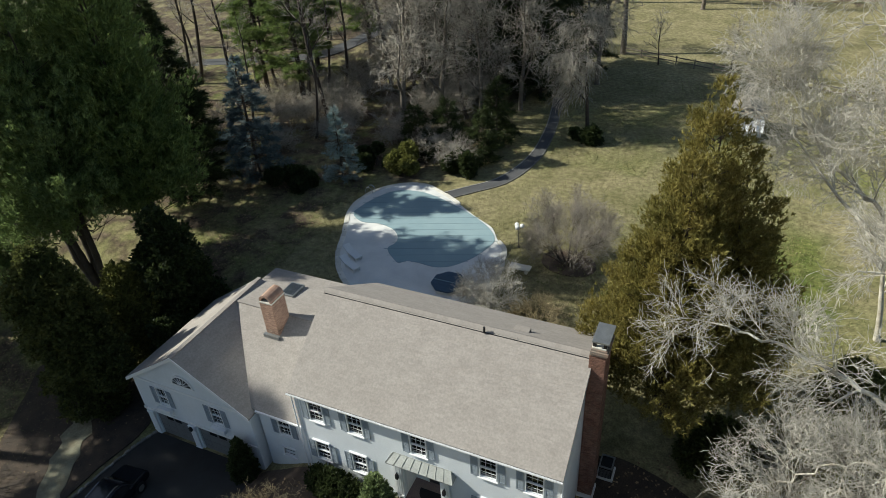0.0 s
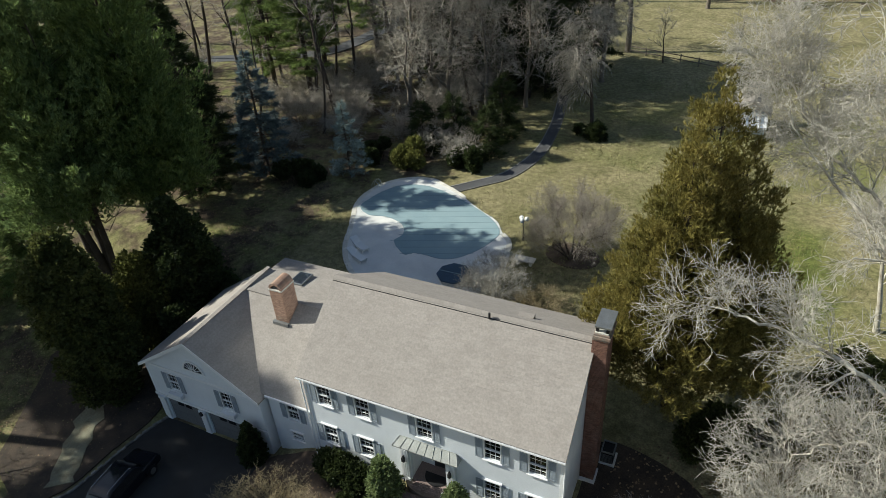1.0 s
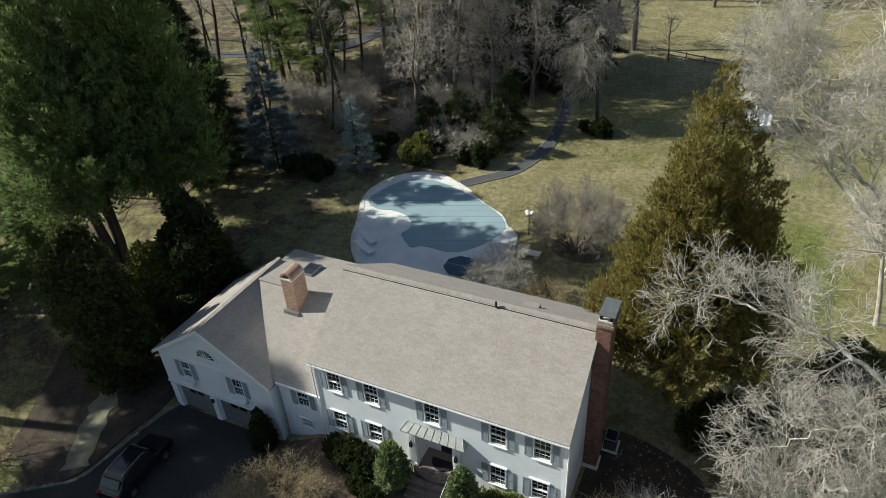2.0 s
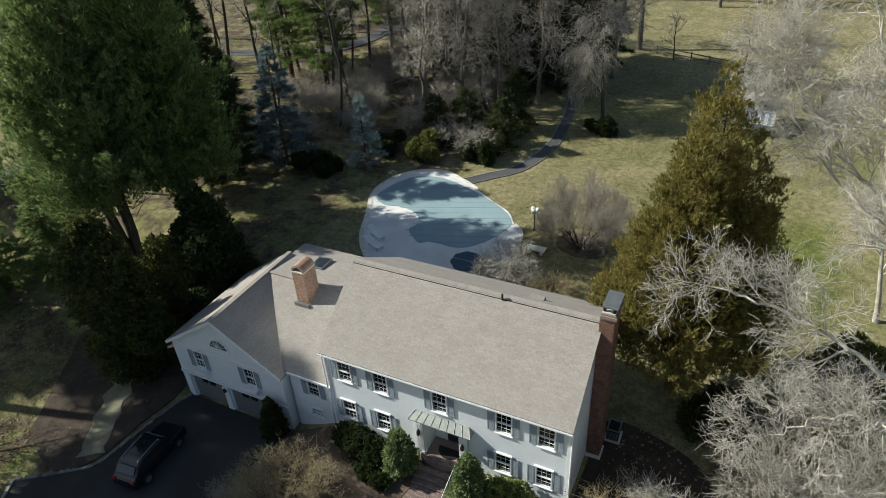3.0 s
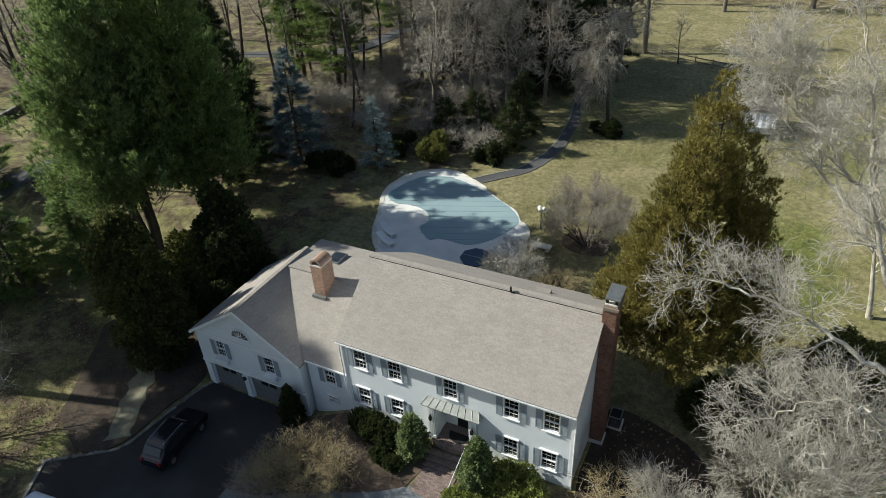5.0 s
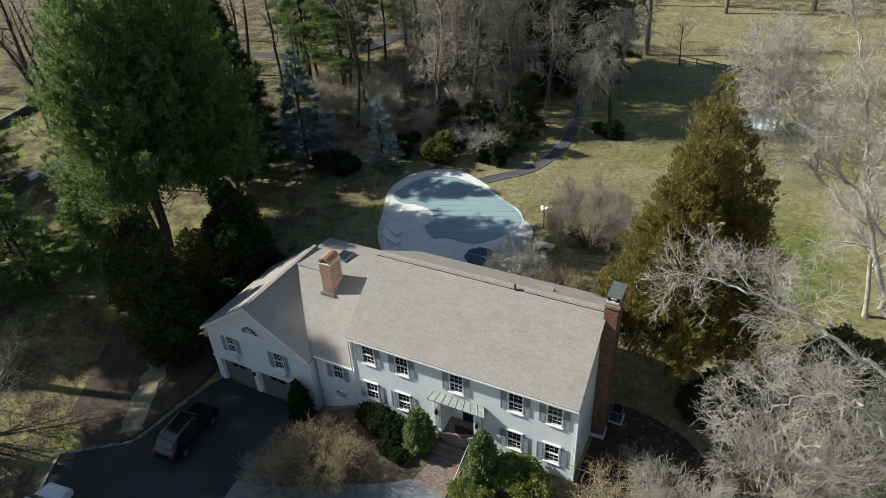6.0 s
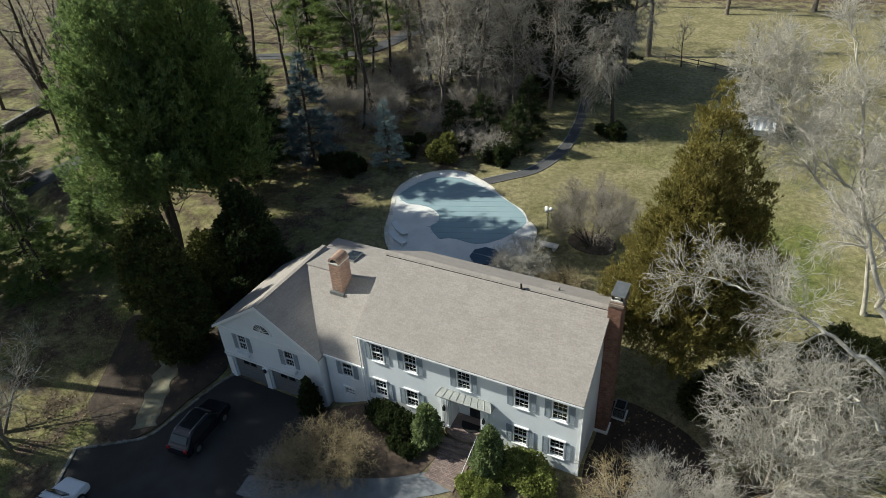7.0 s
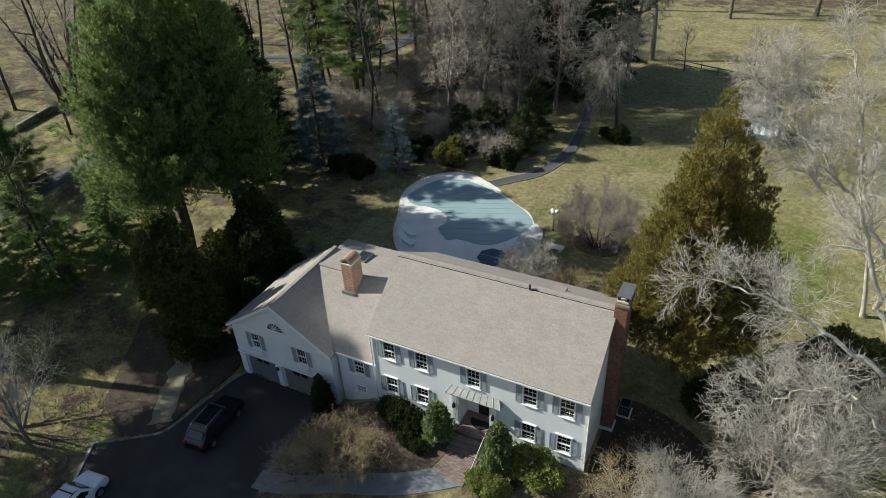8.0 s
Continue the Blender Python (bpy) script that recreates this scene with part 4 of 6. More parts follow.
# ---- garage wing ----
GX0, GX1, GC, GY = -12.85, -3.55, -8.2, 0.30
gar = thing("garage_wing", pose(GC, 4, -2.9), "white clapboard garage wing with gable front and two garage doors", "garage")
g_slope = (5.16 - 2.05) / (GC + 3.49) * -1
g_top = lambda x: 5.16 - abs(x - GC) * g_slope - 0.12
DOORS = [(-11.9, -9.2), (-8.45, -5.5)]
gw = [(-10.57, 0.28), (-6.3, 0.2)]
g_holes = [(x - 0.36, x + 0.36, 0.22, 1.62) for x, _ in gw] + [(a, b, -3.0, -0.95) for a, b in DOORS]
part("front_wall", wall_shape(GX0 + 0.1, GX1 - 0.1, -3.3, 2.0, GY + 0.03, GY + 0.2, g_holes), M_SIDING, gar)
part("gable", prism([(GX0 + 0.1, 2.0), (GX1 - 0.1, 2.0), (GC, 5.0)], 0.17, "y", GY + 0.03), M_SIDING, gar)
ths = [(a - 0.075, b + 0.075, c - 0.03, d + 0.075) for a, b, c, d in g_holes]
part("siding", siding_mesh(GX0, GX1, -2.9, 4.9, GY + 0.028, ths, M_SIDING, edge=lambda z: (GX0 + 0.12, GX1 - 0.12) if z < 1.9 else (GC - (4.95 - z) / g_slope, GC + (4.95 - z) / g_slope)), None, gar)
for x in (GX0 + 0.1, GX1 - 0.28):
    part("side_wall", boxes((x, x + 0.18, GY + 0.21, 8.0, -3.3, 2.0)), M_SIDING, gar)
part("rear_wall", boxes((GX0 + 0.1, GX1 - 0.1, 7.9, 8.1, -3.3, 2.0)), M_SIDING, gar)
part("rear_gable", prism([(GX0 + 0.1, 2.0), (GX1 - 0.1, 2.0), (GC, 5.0)], 0.2, "y", 7.9), M_SIDING, gar)
part("inner_floor", boxes((GX0 + 0.3, GX1 - 0.3, GY + 0.25, 7.8, -0.5, -0.3)), M_DARK, gar)
part("belt_board", boxes((GX0 + 0.05, GX1 - 0.05, GY - 0.04, GY + 0.02, -0.85, -0.68)), M_TRIM, gar)
part("cornice_board", boxes((GX0 + 0.3, GX1 - 0.3, GY - 0.03, GY + 0.0, 1.92, 2.08)), M_TRIM, gar)
for s in (-1, 1):
    e = GX1 if s > 0 else GX0
    e = e + 0.06 if s > 0 else e - 0.15
    drop = abs(e - GC) * g_slope
    part("rake_board", prism([(GC, 4.93), (e, 4.93 - drop), (e, 5.17 - drop), (GC, 5.17)], 0.04, "y", GY - 0.265), M_TRIM, gar)
WIN_G = window_meshes(0.72, 1.4)
for x, _ in gw:
    put_window(gar, WIN_G, x, GY + 0.02, 0.22, SHUT, box_below=True)
fan = part("fan_window", prism([(-9.08 + 0.78 + 0.78 * math.cos(math.pi * k / 14), 2.72 + 0.72 * math.sin(math.pi * k / 14)) for k in range(15)], 0.03, "y", GY - 0.03), M_DARK, gar, "half-round louvred fan window")
for k in range(1, 8):
    a = math.pi * k / 8
    part("fan_bar", boxes((0.12, 0.7, -0.02, 0.02, -0.018, 0.018)), M_TRIM, fan, m=Matrix.Translation((-8.3, GY - 0.04, 2.72)) @ pose(0, 0, 0, 0, -math.degrees(a), 0))
rim = bmesh.new()
for k in range(14):
    a0, a1 = math.pi * k / 14, math.pi * (k + 1) / 14
    tmp = [(-8.3 + r * math.cos(a), 2.72 + r * math.sin(a) * 0.93) for r, a in ((0.72, a0), (0.84, a0), (0.84, a1), (0.72, a1))]
    vs = [rim.verts.new((x, y, z)) for y in (GY - 0.07, GY + 0.0) for x, z in tmp]
    for f in ((0, 1, 2, 3), (7, 6, 5, 4), (0, 4, 5, 1), (1, 5, 6, 2), (2, 6, 7, 3), (3, 7, 4, 0)):
        rim.faces.new([vs[i] for i in f])
box(rim, -9.2, -7.4, GY - 0.07, GY, 2.62, 2.72)
part("fan_frame", rim, M_TRIM, fan)
for a, b in DOORS:
    gd = part("garage_door", boxes((a, b, GY + 0.12, GY + 0.16, -3.0, -0.95)), M_GARAGE, gar, "grey panelled garage door")
    for r in range(4):
        for c in range(4):
            w = (b - a) / 4
            if r == 3 and c in (1, 2):
                part("light", boxes((a + w * c + 0.08, a + w * (c + 1) - 0.08, GY + 0.11, GY + 0.118, -1.4, -1.05)), M_GLASS, gd)
            else:
                part("panel", boxes((a + w * c + 0.06, a + w * (c + 1) - 0.06, GY + 0.1, GY + 0.12, -2.95 + r * 0.5, -2.55 + r * 0.5), bevel=0.008), M_GARAGE, gd)
for x in (-12.25, -8.83, -5.2):
    pl = part("pilaster", boxes((x - 0.22, x + 0.22, GY - 0.1, GY + 0.02, -3.1, -1.05)), M_TRIM, gar)
    part("capital", boxes((x - 0.27, x + 0.27, GY - 0.15, GY + 0.02, -1.05, -0.88), bevel=0.01), M_TRIM, pl)
    part("base", boxes((x - 0.26, x + 0.26, GY - 0.14, GY + 0.02, -3.15, -2.85), bevel=0.01), M_TRIM, pl)
part("wall_lantern", boxes((-8.92, -8.74, GY - 0.28, GY - 0.12, -1.2, -0.92), bevel=0.02), M_IRON, gar, "black wall lantern")
RY0, RY1 = GY - 0.22, 8.3
groof = part("roof", prism([(GX0 - 0.15, 5.16 - (GC - GX0 + 0.15) * g_slope), (GC, 5.16), (GX1 + 0.06, 5.16 - (GX1 + 0.06 - GC) * g_slope), (GX1 + 0.06, 4.98 - (GX1 + 0.06 - GC) * g_slope), (GC, 4.98), (GX0 - 0.15, 4.98 - (GC - GX0 + 0.15) * g_slope)], RY1 - RY0, "y", RY0), M_ROOF_EDGE, gar, "taupe shingle gable roof")
turn_left = Matrix(((0, -1, 0, 0), (1, 0, 0, 0), (0, 0, 1, 0), (0, 0, 0, 1)))
low_r = GX1 + 0.08 - GC
part("shingles", roof_courses(RY0, RY1, (-low_r, 5.15 - low_r * g_slope), (0, 5.16), M_ROOF, 5), None, groof, m=Matrix.Translation((GC, 0, 0)) @ turn_left)
part("shingles", roof_courses(RY0, RY1, (low_r + 0.12, 5.15 - (low_r + 0.12) * g_slope), (0, 5.16), M_ROOF, 6), None, groof, m=Matrix.Translation((GC, 0, 0)) @ turn_left)
cap = mesh_of(boxes((-0.14, 0.14, 0, 0.3, -0.01, 0.04)), M_ROOF_EDGE, "ridge_shingle")
for k in range(27):
    part("ridge_shingle", cap, None, groof, m=pose(GC, RY0 + (RY1 - RY0) * k / 27, 5.15))

# ---- yard fixtures ----
def air_conditioner(x, y):
    z = gz(x, y)
    m = pose(x, y, z)
    unit = thing("air_conditioner", m, "grey outdoor air conditioning unit on a slab", "air conditioner")
    part("slab", boxes((-0.45, 0.45, -0.5, 0.5, -0.1, 0.08)), M_CONCRETE, unit, m=m)
    part("case", boxes((-0.34, 0.34, -0.42, 0.42, 0.08, 0.86), bevel=0.04), M_IRON, unit, "dark louvred case", m=m)
    for k in range(7):
        part("louvre", boxes((-0.3, 0.3, -0.435, -0.42, 0.16 + 0.09 * k, 0.2 + 0.09 * k)), M_METAL, unit, m=m)
    part("fan_grille", tubes(((0, 0, 0.86), (0, 0, 0.89), 0.27), n=24), M_IRON, unit, m=m)
    part("top_rim", boxes((-0.36, 0.36, -0.44, -0.37, 0.85, 0.93), (-0.36, 0.36, 0.37, 0.44, 0.85, 0.93), (-0.36, -0.29, -0.37, 0.37, 0.85, 0.93), (0.29, 0.36, -0.37, 0.37, 0.85, 0.93)), M_METAL, unit, m=m)


air_conditioner(15.62, 5.85)

# ---- pool ----
DECK = smooth_loop([(-8.1, 16.8), (-7.1, 15.5), (-5.9, 14.4), (-3.5, 12.9), (1.5, 13.2), (4.2, 15.6), (4.6, 18.6), (4.2, 21.0), (3.7, 22.7), (2.75, 23.8), (1.65, 25.4), (-0.3, 26.6), (-2.5, 28.2), (-3.5, 28.9), (-5.4, 29.95), (-6.8, 30.5), (-8.5, 30.3), (-10.1, 29.2), (-11.1, 27.7), (-11.5, 25.8), (-11.3, 23.8), (-10.5, 22), (-9.6, 20), (-8.95, 18.3)], 5)
deck = setting("pool_deck", prism(DECK, 0.5, "z", 0.56), M_CONCRETE, "pale concrete pool deck", "patio")
COVER = smooth_loop([(-10.75, 23.6), (-10.7, 25), (-10.2, 26.8), (-9.1, 28.5), (-7.3, 29.1), (-5.5, 28.9), (-3.2, 28.0), (-0.7, 26.75), (1.5, 25.2), (2.6, 23.65), (2.45, 22.2), (2.1, 21.1), (1.7, 20.3), (0.8, 19.1), (-0.4, 18.5), (-1.95, 18.6), (-2.9, 18.5), (-3.45, 18.1), (-5.1, 19.5), (-4.9, 20.5), (-5.2, 21.5), (-6.15, 22.4), (-7.7, 22.8), (-9.3, 22.6)], 4)
cover = thing("pool_cover", pose(-4, 24, 1.06), "teal mesh safety cover stretched over the swimming pool", "pool cover")
part("cover_sheet", prism(COVER, 0.03, "z", 1.064), M_COVER, cover)


def span_in(poly, p, d):
    """Where a line crosses an outline: the spans inside."""
    hits = []
    for (x0, y0), (x1, y1) in zip(poly, poly[1:] + poly[:1]):
        den = d[0] * (y1 - y0) - d[1] * (x1 - x0)
        if abs(den) > 1e-9:
            s = ((x0 - p[0]) * (y1 - y0) - (y0 - p[1]) * (x1 - x0)) / den
            u = ((x0 - p[0]) * d[1] - (y0 - p[1]) * d[0]) / den
            if 0 <= u < 1:
                hits.append(s)
    hits.sort()
    return list(zip(hits[::2], hits[1::2]))


for ang, gap in ((20, 0.95),):
    d = (math.cos(radians(ang)), math.sin(radians(ang)))
    for k in range(-11, 12):
        p = (-4 - d[1] * gap * k, 24 + d[0] * gap * k)
        for a, b in span_in(COVER, p, d):
            part("strap", boxes((a - 0.3, b + 0.3, -0.025, 0.025, 0, 0.008)), M_STRAP, cover, m=pose(p[0], p[1], 1.096, 0, 0, ang))
rng0 = np.random.default_rng(5)
stone_me = mesh_of(boxes((-0.42, 0.42, -0.2, 0.2, 0, 0.07), bevel=0.03), M_COPING, "coping_stone")
for k, (x, y) in enumerate(DECK):
    a = DECK[(k + 1) % len(DECK)]
    if x > -2.6 and y > 23.4:
        continue
    part("coping_stone", stone_me, None, deck, m=pose(x + rng0.uniform(-0.05, 0.05), y, 1.0 + rng0.uniform(0, 0.02), 0, 0, math.degrees(math.atan2(a[1] - y, a[0] - x))))
M_CHROME0 = material("steel", (0.6, 0.6, 0.6), 0.25, 0.05, metal=1.0, bump=0)
spa = thing("hot_tub", pose(1.6, 16.6, 1.06), "octagonal hot tub under a dark blue vinyl cover", "hot tub")
oct8 = lambda r: [(1.6 + r * math.cos(math.pi * (k + 0.5) / 4), 16.6 + r * math.sin(math.pi * (k + 0.5) / 4)) for k in range(8)]
part("tub_wall", prism(oct8(1.2), 0.34, "z", 1.06), M_COPING, spa)
part("tub_cover", prism(oct8(1.3), 0.1, "z", 1.4), M_SPA, spa)
part("cover_fold", boxes((0.4, 2.8, 16.57, 16.63, 1.5, 1.515)), M_STRAP, spa)
bench = thing("stone_bench", pose(6.0, 20.3, gz(6, 20.3)), "low pale stone slab bench", "bench")
zb = gz(6, 20.3)
part("seat", boxes((5.1, 6.7, 19.9, 20.6, zb + 0.36, zb + 0.46), bevel=0.02), M_COPING, bench)
for x in (5.3, 6.3):
    part("leg", boxes((x, x + 0.2, 20.0, 20.5, zb - 0.05, zb + 0.36), bevel=0.02), M_COPING, bench)


def lounger(x, y, turn):
    m = pose(x, y, 1.06, 0, 0, turn)
    t = thing("sun_lounger", m, "low white plastic pool lounger on the deck", "lounger", "loungers on the pool deck")
    part("seat", boxes((-0.32, 0.32, -0.9, 0.4, 0.26, 0.34), bevel=0.02), M_WHITE, t, m=m)
    part("backrest", boxes((-0.32, 0.32, 0.0, 0.75, -0.04, 0.04), bevel=0.02), M_WHITE, t, m=m @ pose(0, 0.4, 0.3, 28, 0, 0))
    for lx in (-0.27, 0.27):
        for ly in (-0.8, 0.3):
            part("leg", boxes((lx - 0.03, lx + 0.03, ly - 0.03, ly + 0.03, 0, 0.26)), M_WHITE, t, m=m)


lounger(-7.2, 17.7, 62)
lounger(-6.6, 16.3, 66)

rail = thing("pool_handrail", pose(-11.2, 27.2, 1.06), "curved steel handrail at the pool steps", "handrail")
for dy in (0.0, 0.5):
    arc = [(-11.5 + 0.45 * (1 - math.cos(k * 0.35)), 27.0 + dy, 1.06 + 0.85 * math.sin(k * 0.35)) for k in range(9)]
    part("rail", tubes(*[(a, b, 0.03) for a, b in zip(arc, arc[1:])]), M_CHROME0, rail)
lx, ly = 4.75, 23.3
lamp = thing("lamp_post", pose(lx, ly, gz(lx, ly)), "black lamp post with three white globes on the lawn", "lamp post")
zl = gz(lx, ly)
part("post", tubes(((lx, ly, zl - 0.3), (lx, ly, zl + 1.85), 0.04), ((lx, ly, zl), (lx, ly, zl + 0.25), 0.08), n=12), M_IRON, lamp)
for k in range(3):
    a = 2.1 * k + 0.4
    dx, dy = 0.26 * math.cos(a), 0.26 * math.sin(a)
    arm = part("arm", tubes(((lx, ly, zl + 1.75), (lx + dx, ly + dy, zl + 1.85), 0.02)), M_IRON, lamp)
    g = bmesh.new()
    bmesh.ops.create_uvsphere(g, u_segments=16, v_segments=10, radius=0.19, matrix=Matrix.Translation((lx + dx, ly + dy, zl + 2.0)))
    for f in g.faces:
        f.smooth = True
    part("globe", g, M_GLOBE, lamp, "white opal glass globe")
setting("planting_bed", draped([(9.0 + 2.1 * math.cos(k * 0.314), 22.6 + 1.7 * math.sin(k * 0.314)) for k in range(20)], 0.06, 0.9, 0.2), M_MULCH, "round mulch bed under the bare tree", "planting bed")


# ---- cars ----
def car(name, m, paint, label, rails):
    t = thing(name, m, label, "car", "parked cars")
    side = [(-2.35, 0.35), (-2.38, 0.75), (-2.3, 1.02), (-2.05, 1.1), (-1.55, 1.66), (-1.2, 1.74), (0.3, 1.73), (0.65, 1.62), (1.15, 1.1), (2.15, 0.98), (2.36, 0.8), (2.38, 0.4), (2.2, 0.28), (-2.2, 0.28)]
    bm = prism(side, 1.86, "y", -0.93)
    for v in bm.verts:
        if v.co.z > 1.05:
            v.co.y *= 1 - 0.2 * min(1, (v.co.z - 1.05) / 0.65)
        if abs(v.co.x) > 2.0:
            v.co.y *= 0.9
    bmesh.ops.bevel(bm, geom=[e for e in bm.edges if e.calc_length() > 0.2], offset=0.06, segments=3, affect="EDGES")
    body = part("body", bm, paint, t, m=m)
    glass = M_CARGLASS
    part("windscreen", prism([(0.72, 1.6), (1.13, 1.16), (1.16, 1.18), (0.75, 1.64)], 1.3, "y", -0.65), glass, t, m=m)
    part("rear_window", prism([(-1.66, 1.58), (-2.0, 1.18), (-2.04, 1.2), (-1.7, 1.62)], 1.26, "y", -0.63), glass, t, m=m)
    for s in (-1, 1):
        w = prism([(-1.75, 1.14), (0.95, 1.14), (0.5, 1.58), (-1.45, 1.6)], 0.02, "y", -0.01)
        part("side_window", w, glass, t, m=m @ pose(0, s * 0.862, 0) @ Matrix.Translation((0, 0, 1.36)) @ pose(0, 0, 0, s * 20, 0, 0) @ Matrix.Translation((0, 0, -1.36)))
        part("mirror", boxes((0.75, 0.95, -0.1, 0.1, 1.08, 1.22), bevel=0.03), paint, t, m=m @ pose(0, s * 1.0, 0))
        part("roof_rail", tubes(((-1.3, s * 0.6, 1.8), (0.3, s * 0.6, 1.79), 0.022), ((-1.3, s * 0.6, 1.8), (-1.45, s * 0.61, 1.7), 0.022), ((0.3, s * 0.6, 1.79), (0.45, s * 0.61, 1.68), 0.022)), rails, t, m=m)
        part("headlight", boxes((2.24, 2.345, -0.14, 0.14, 0.7, 0.8), bevel=0.02), M_WHITE, t, m=m @ pose(0, s * 0.6, 0))
        part("tail_light", boxes((-2.36, -2.26, -0.12, 0.12, 0.8, 1.05), bevel=0.02), M_TAIL, t, m=m @ pose(0, s * 0.7, 0))
        for x in (-1.42, 1.42):
            wm = m @ pose(x, s * 0.84, 0.36, 90, 0, 0)
            wheel = part("tyre", tubes(((0, 0, -0.12), (0, 0, 0.12), 0.36), n=24), M_IRON, t, m=wm)
            part("rim", tubes(((0, 0, -0.13), (0, 0, 0.13), 0.22), n=16), M_METAL, wheel, m=wm)
    if rails is M_IRON:
        for x in (-1.0, 0.1):
            part("cross_bar", boxes((x - 0.04, x + 0.04, -0.62, 0.62, 1.79, 1.83)), M_IRON, t, m=m)
    else:
        part("sunroof", boxes((-0.9, 0.2, -0.4, 0.4, 1.735, 1.745)), glass, t, m=m)
    return t


M_CARGLASS = material("tinted_car_glass", (0.015, 0.018, 0.02), 0.06, 0.1, bump=0, spec=0.6)
M_BLACKPAINT = material("black_car_paint", (0.012, 0.014, 0.02), 0.12, 0.1, bump=0, spec=0.6)
M_WHITEPAINT = material("white_car_paint", (0.72, 0.75, 0.79), 0.2, 0.03, bump=0, spec=0.5)
M_TAIL = material("red_lens", (0.35, 0.02, 0.02), 0.2, 0.1, bump=0)
M_CHROME = material("chrome", (0.7, 0.7, 0.7), 0.15, 0.05, metal=1.0, bump=0)
car("black_car", pose(-10.5, -5.2, gz(-10.5, -5.2) + 0.03, 0, 0, 96), M_BLACKPAINT, "glossy black sport utility vehicle parked before the garage", M_CHROME)
car("white_car", pose(-14.35, -14.1, gz(-14.35, -14.1) + 0.03, 0, 0, 97), M_WHITEPAINT, "white sport utility vehicle with dark roof bars on the drive", M_IRON)

# kerb of rough blocks along the drive
kerb = setting("kerb", ribbon(DRIVE[:31], 0.14, 0.05, 0.3), M_STONE, "rough stone block kerb along the drive", "kerb")
kb = mesh_of(boxes((-0.15, 0.15, -0.09, 0.09, -0.1, 0.1), bevel=0.03), M_STONE, "kerb_block")
rngk = np.random.default_rng(8)
for (xa, ya), (xb, yb) in zip(DRIVE[:30], DRIVE[1:31]):
    n = max(1, round(math.hypot(xb - xa, yb - ya) / 0.36))
    for k in range(n):
        x, y = xa + (xb - xa) * k / n, ya + (yb - ya) * k / n
        part("kerb_block", kb, None, kerb, m=pose(x, y, gz(x, y) + 0.04 + rngk.uniform(-0.03, 0.03), rngk.uniform(-4, 4), rngk.uniform(-4, 4), math.degrees(math.atan2(yb - ya, xb - xa)) + rngk.uniform(-8, 8)))
part("edging", ribbon([(-18.3, -9.7), (-17.15, -11.6), (-15.7, -13.8)], 0.2, 0.12, 0.3), M_STONE, kerb)

# summer house and boundary fence beyond the lawn
shed = thing("pool_house", pose(19.6, 50.5, 1.0), "small white garden building with grey roof and striped awning", "garden building")
part("walls", boxes((18.3, 21.3, 50.2, 53.6, 0.8, 3.3)), M_SIDING, shed)
part("roof", prism([(18.0, 3.25), (19.8, 4.5), (21.6, 3.25), (21.6, 3.1), (19.8, 4.35), (18.0, 3.1)], 3.9, "y", 50.0), M_ROOF, shed, "grey-brown shingle roof")
part("chimney_stack", boxes((19.0, 20.1, 52.3, 53.2, 3.4, 5.6)), M_STONE, shed)
for k in range(9):
    x = 18.4 + 0.33 * k
    part("awning_stripe", prism([(48.4, 2.4), (50.18, 3.0), (50.18, 3.04), (48.4, 2.44)], 0.33, "x", x), M_SHUTTER if k % 2 else M_WHITE, shed)
fence = thing("fence", pose(14, 70, 1.0), "low weathered post and rail fence at the lawn's end", "fence")
for k in range(12):
    x, y = 3 + 2.4 * k, 74.6 - 0.42 * 2.4 * k * 0.9
    part("post", boxes((-0.07, 0.07, -0.07, 0.07, -0.3, 1.15)), M_BARK, fence, m=pose(x, y, gz(x, y)))
    for z in (0.4, 0.95):
        part("rail", boxes((-0.05, 2.45, -0.03, 0.03, z - 0.06, z + 0.06)), M_BARK, fence, m=pose(x, y, gz(x, y), 0, 0, math.degrees(math.atan2(-0.42 * 0.9, 1))))
wall = thing("retaining_wall", pose(-69, 24, 1), "low dry stone retaining wall in the woods", "stone wall")
rngw = np.random.default_rng(4)
wstone = mesh_of(boxes((-0.45, 0.45, -0.25, 0.25, 0, 0.34), bevel=0.06), M_STONE, "stone")
for k in range(14):
    for r in range(3):
        f = k / 14
        part("stone", wstone, None, wall, m=pose(-67.8 - 3 * f, 19.6 + 9 * f + 0.3 * r, 1.0 + 0.33 * r, 0, rngw.uniform(-4, 4), 108 + rngw.uniform(-6, 6)))

# ---- planting ----
TALL = [(2.4, 4.2, 0.75, 0.16, 0.05, 5), (2.0, 2.4, 0.8, 0.2, 0.02, 4), (1.6, 1.4, 0.8, 0.22, 0.0, 3), (1.7, 0.8, 0.8, 0.2, 0.0, 2)]
MID = [(2.2, 2.6, 0.8, 0.16, 0.05, 4), (1.9, 1.5, 0.8, 0.2, 0.02, 3), (1.7, 0.9, 0.8, 0.22, 0.0, 2), (1.5, 0.55, 0.8, 0.2, 0.0, 1)]
# the spreading bare tree by the pool
bare_tree("ornamental_tree", at(9.0, 22.4, 0, 0.88), 17, 5.4, [(1.7, 1.7, 0.6, 0.09, 0.06, 4), (1.9, 1.2, 0.65, 0.11, 0.06, 3), (2.0, 0.8, 0.7, 0.13, 0.06, 2), (1.6, 0.5, 0.7, 0.14, 0.05, 1)], 0.075, (M_DARKBARK, M_ROSETWIG), "bare spreading ornamental tree with fine rosy twigs", stems=14, splay=0.8, trunk_steps=7, trunk_part=0.5, twig_r=0.008, lift=0.015, wander=0.1)
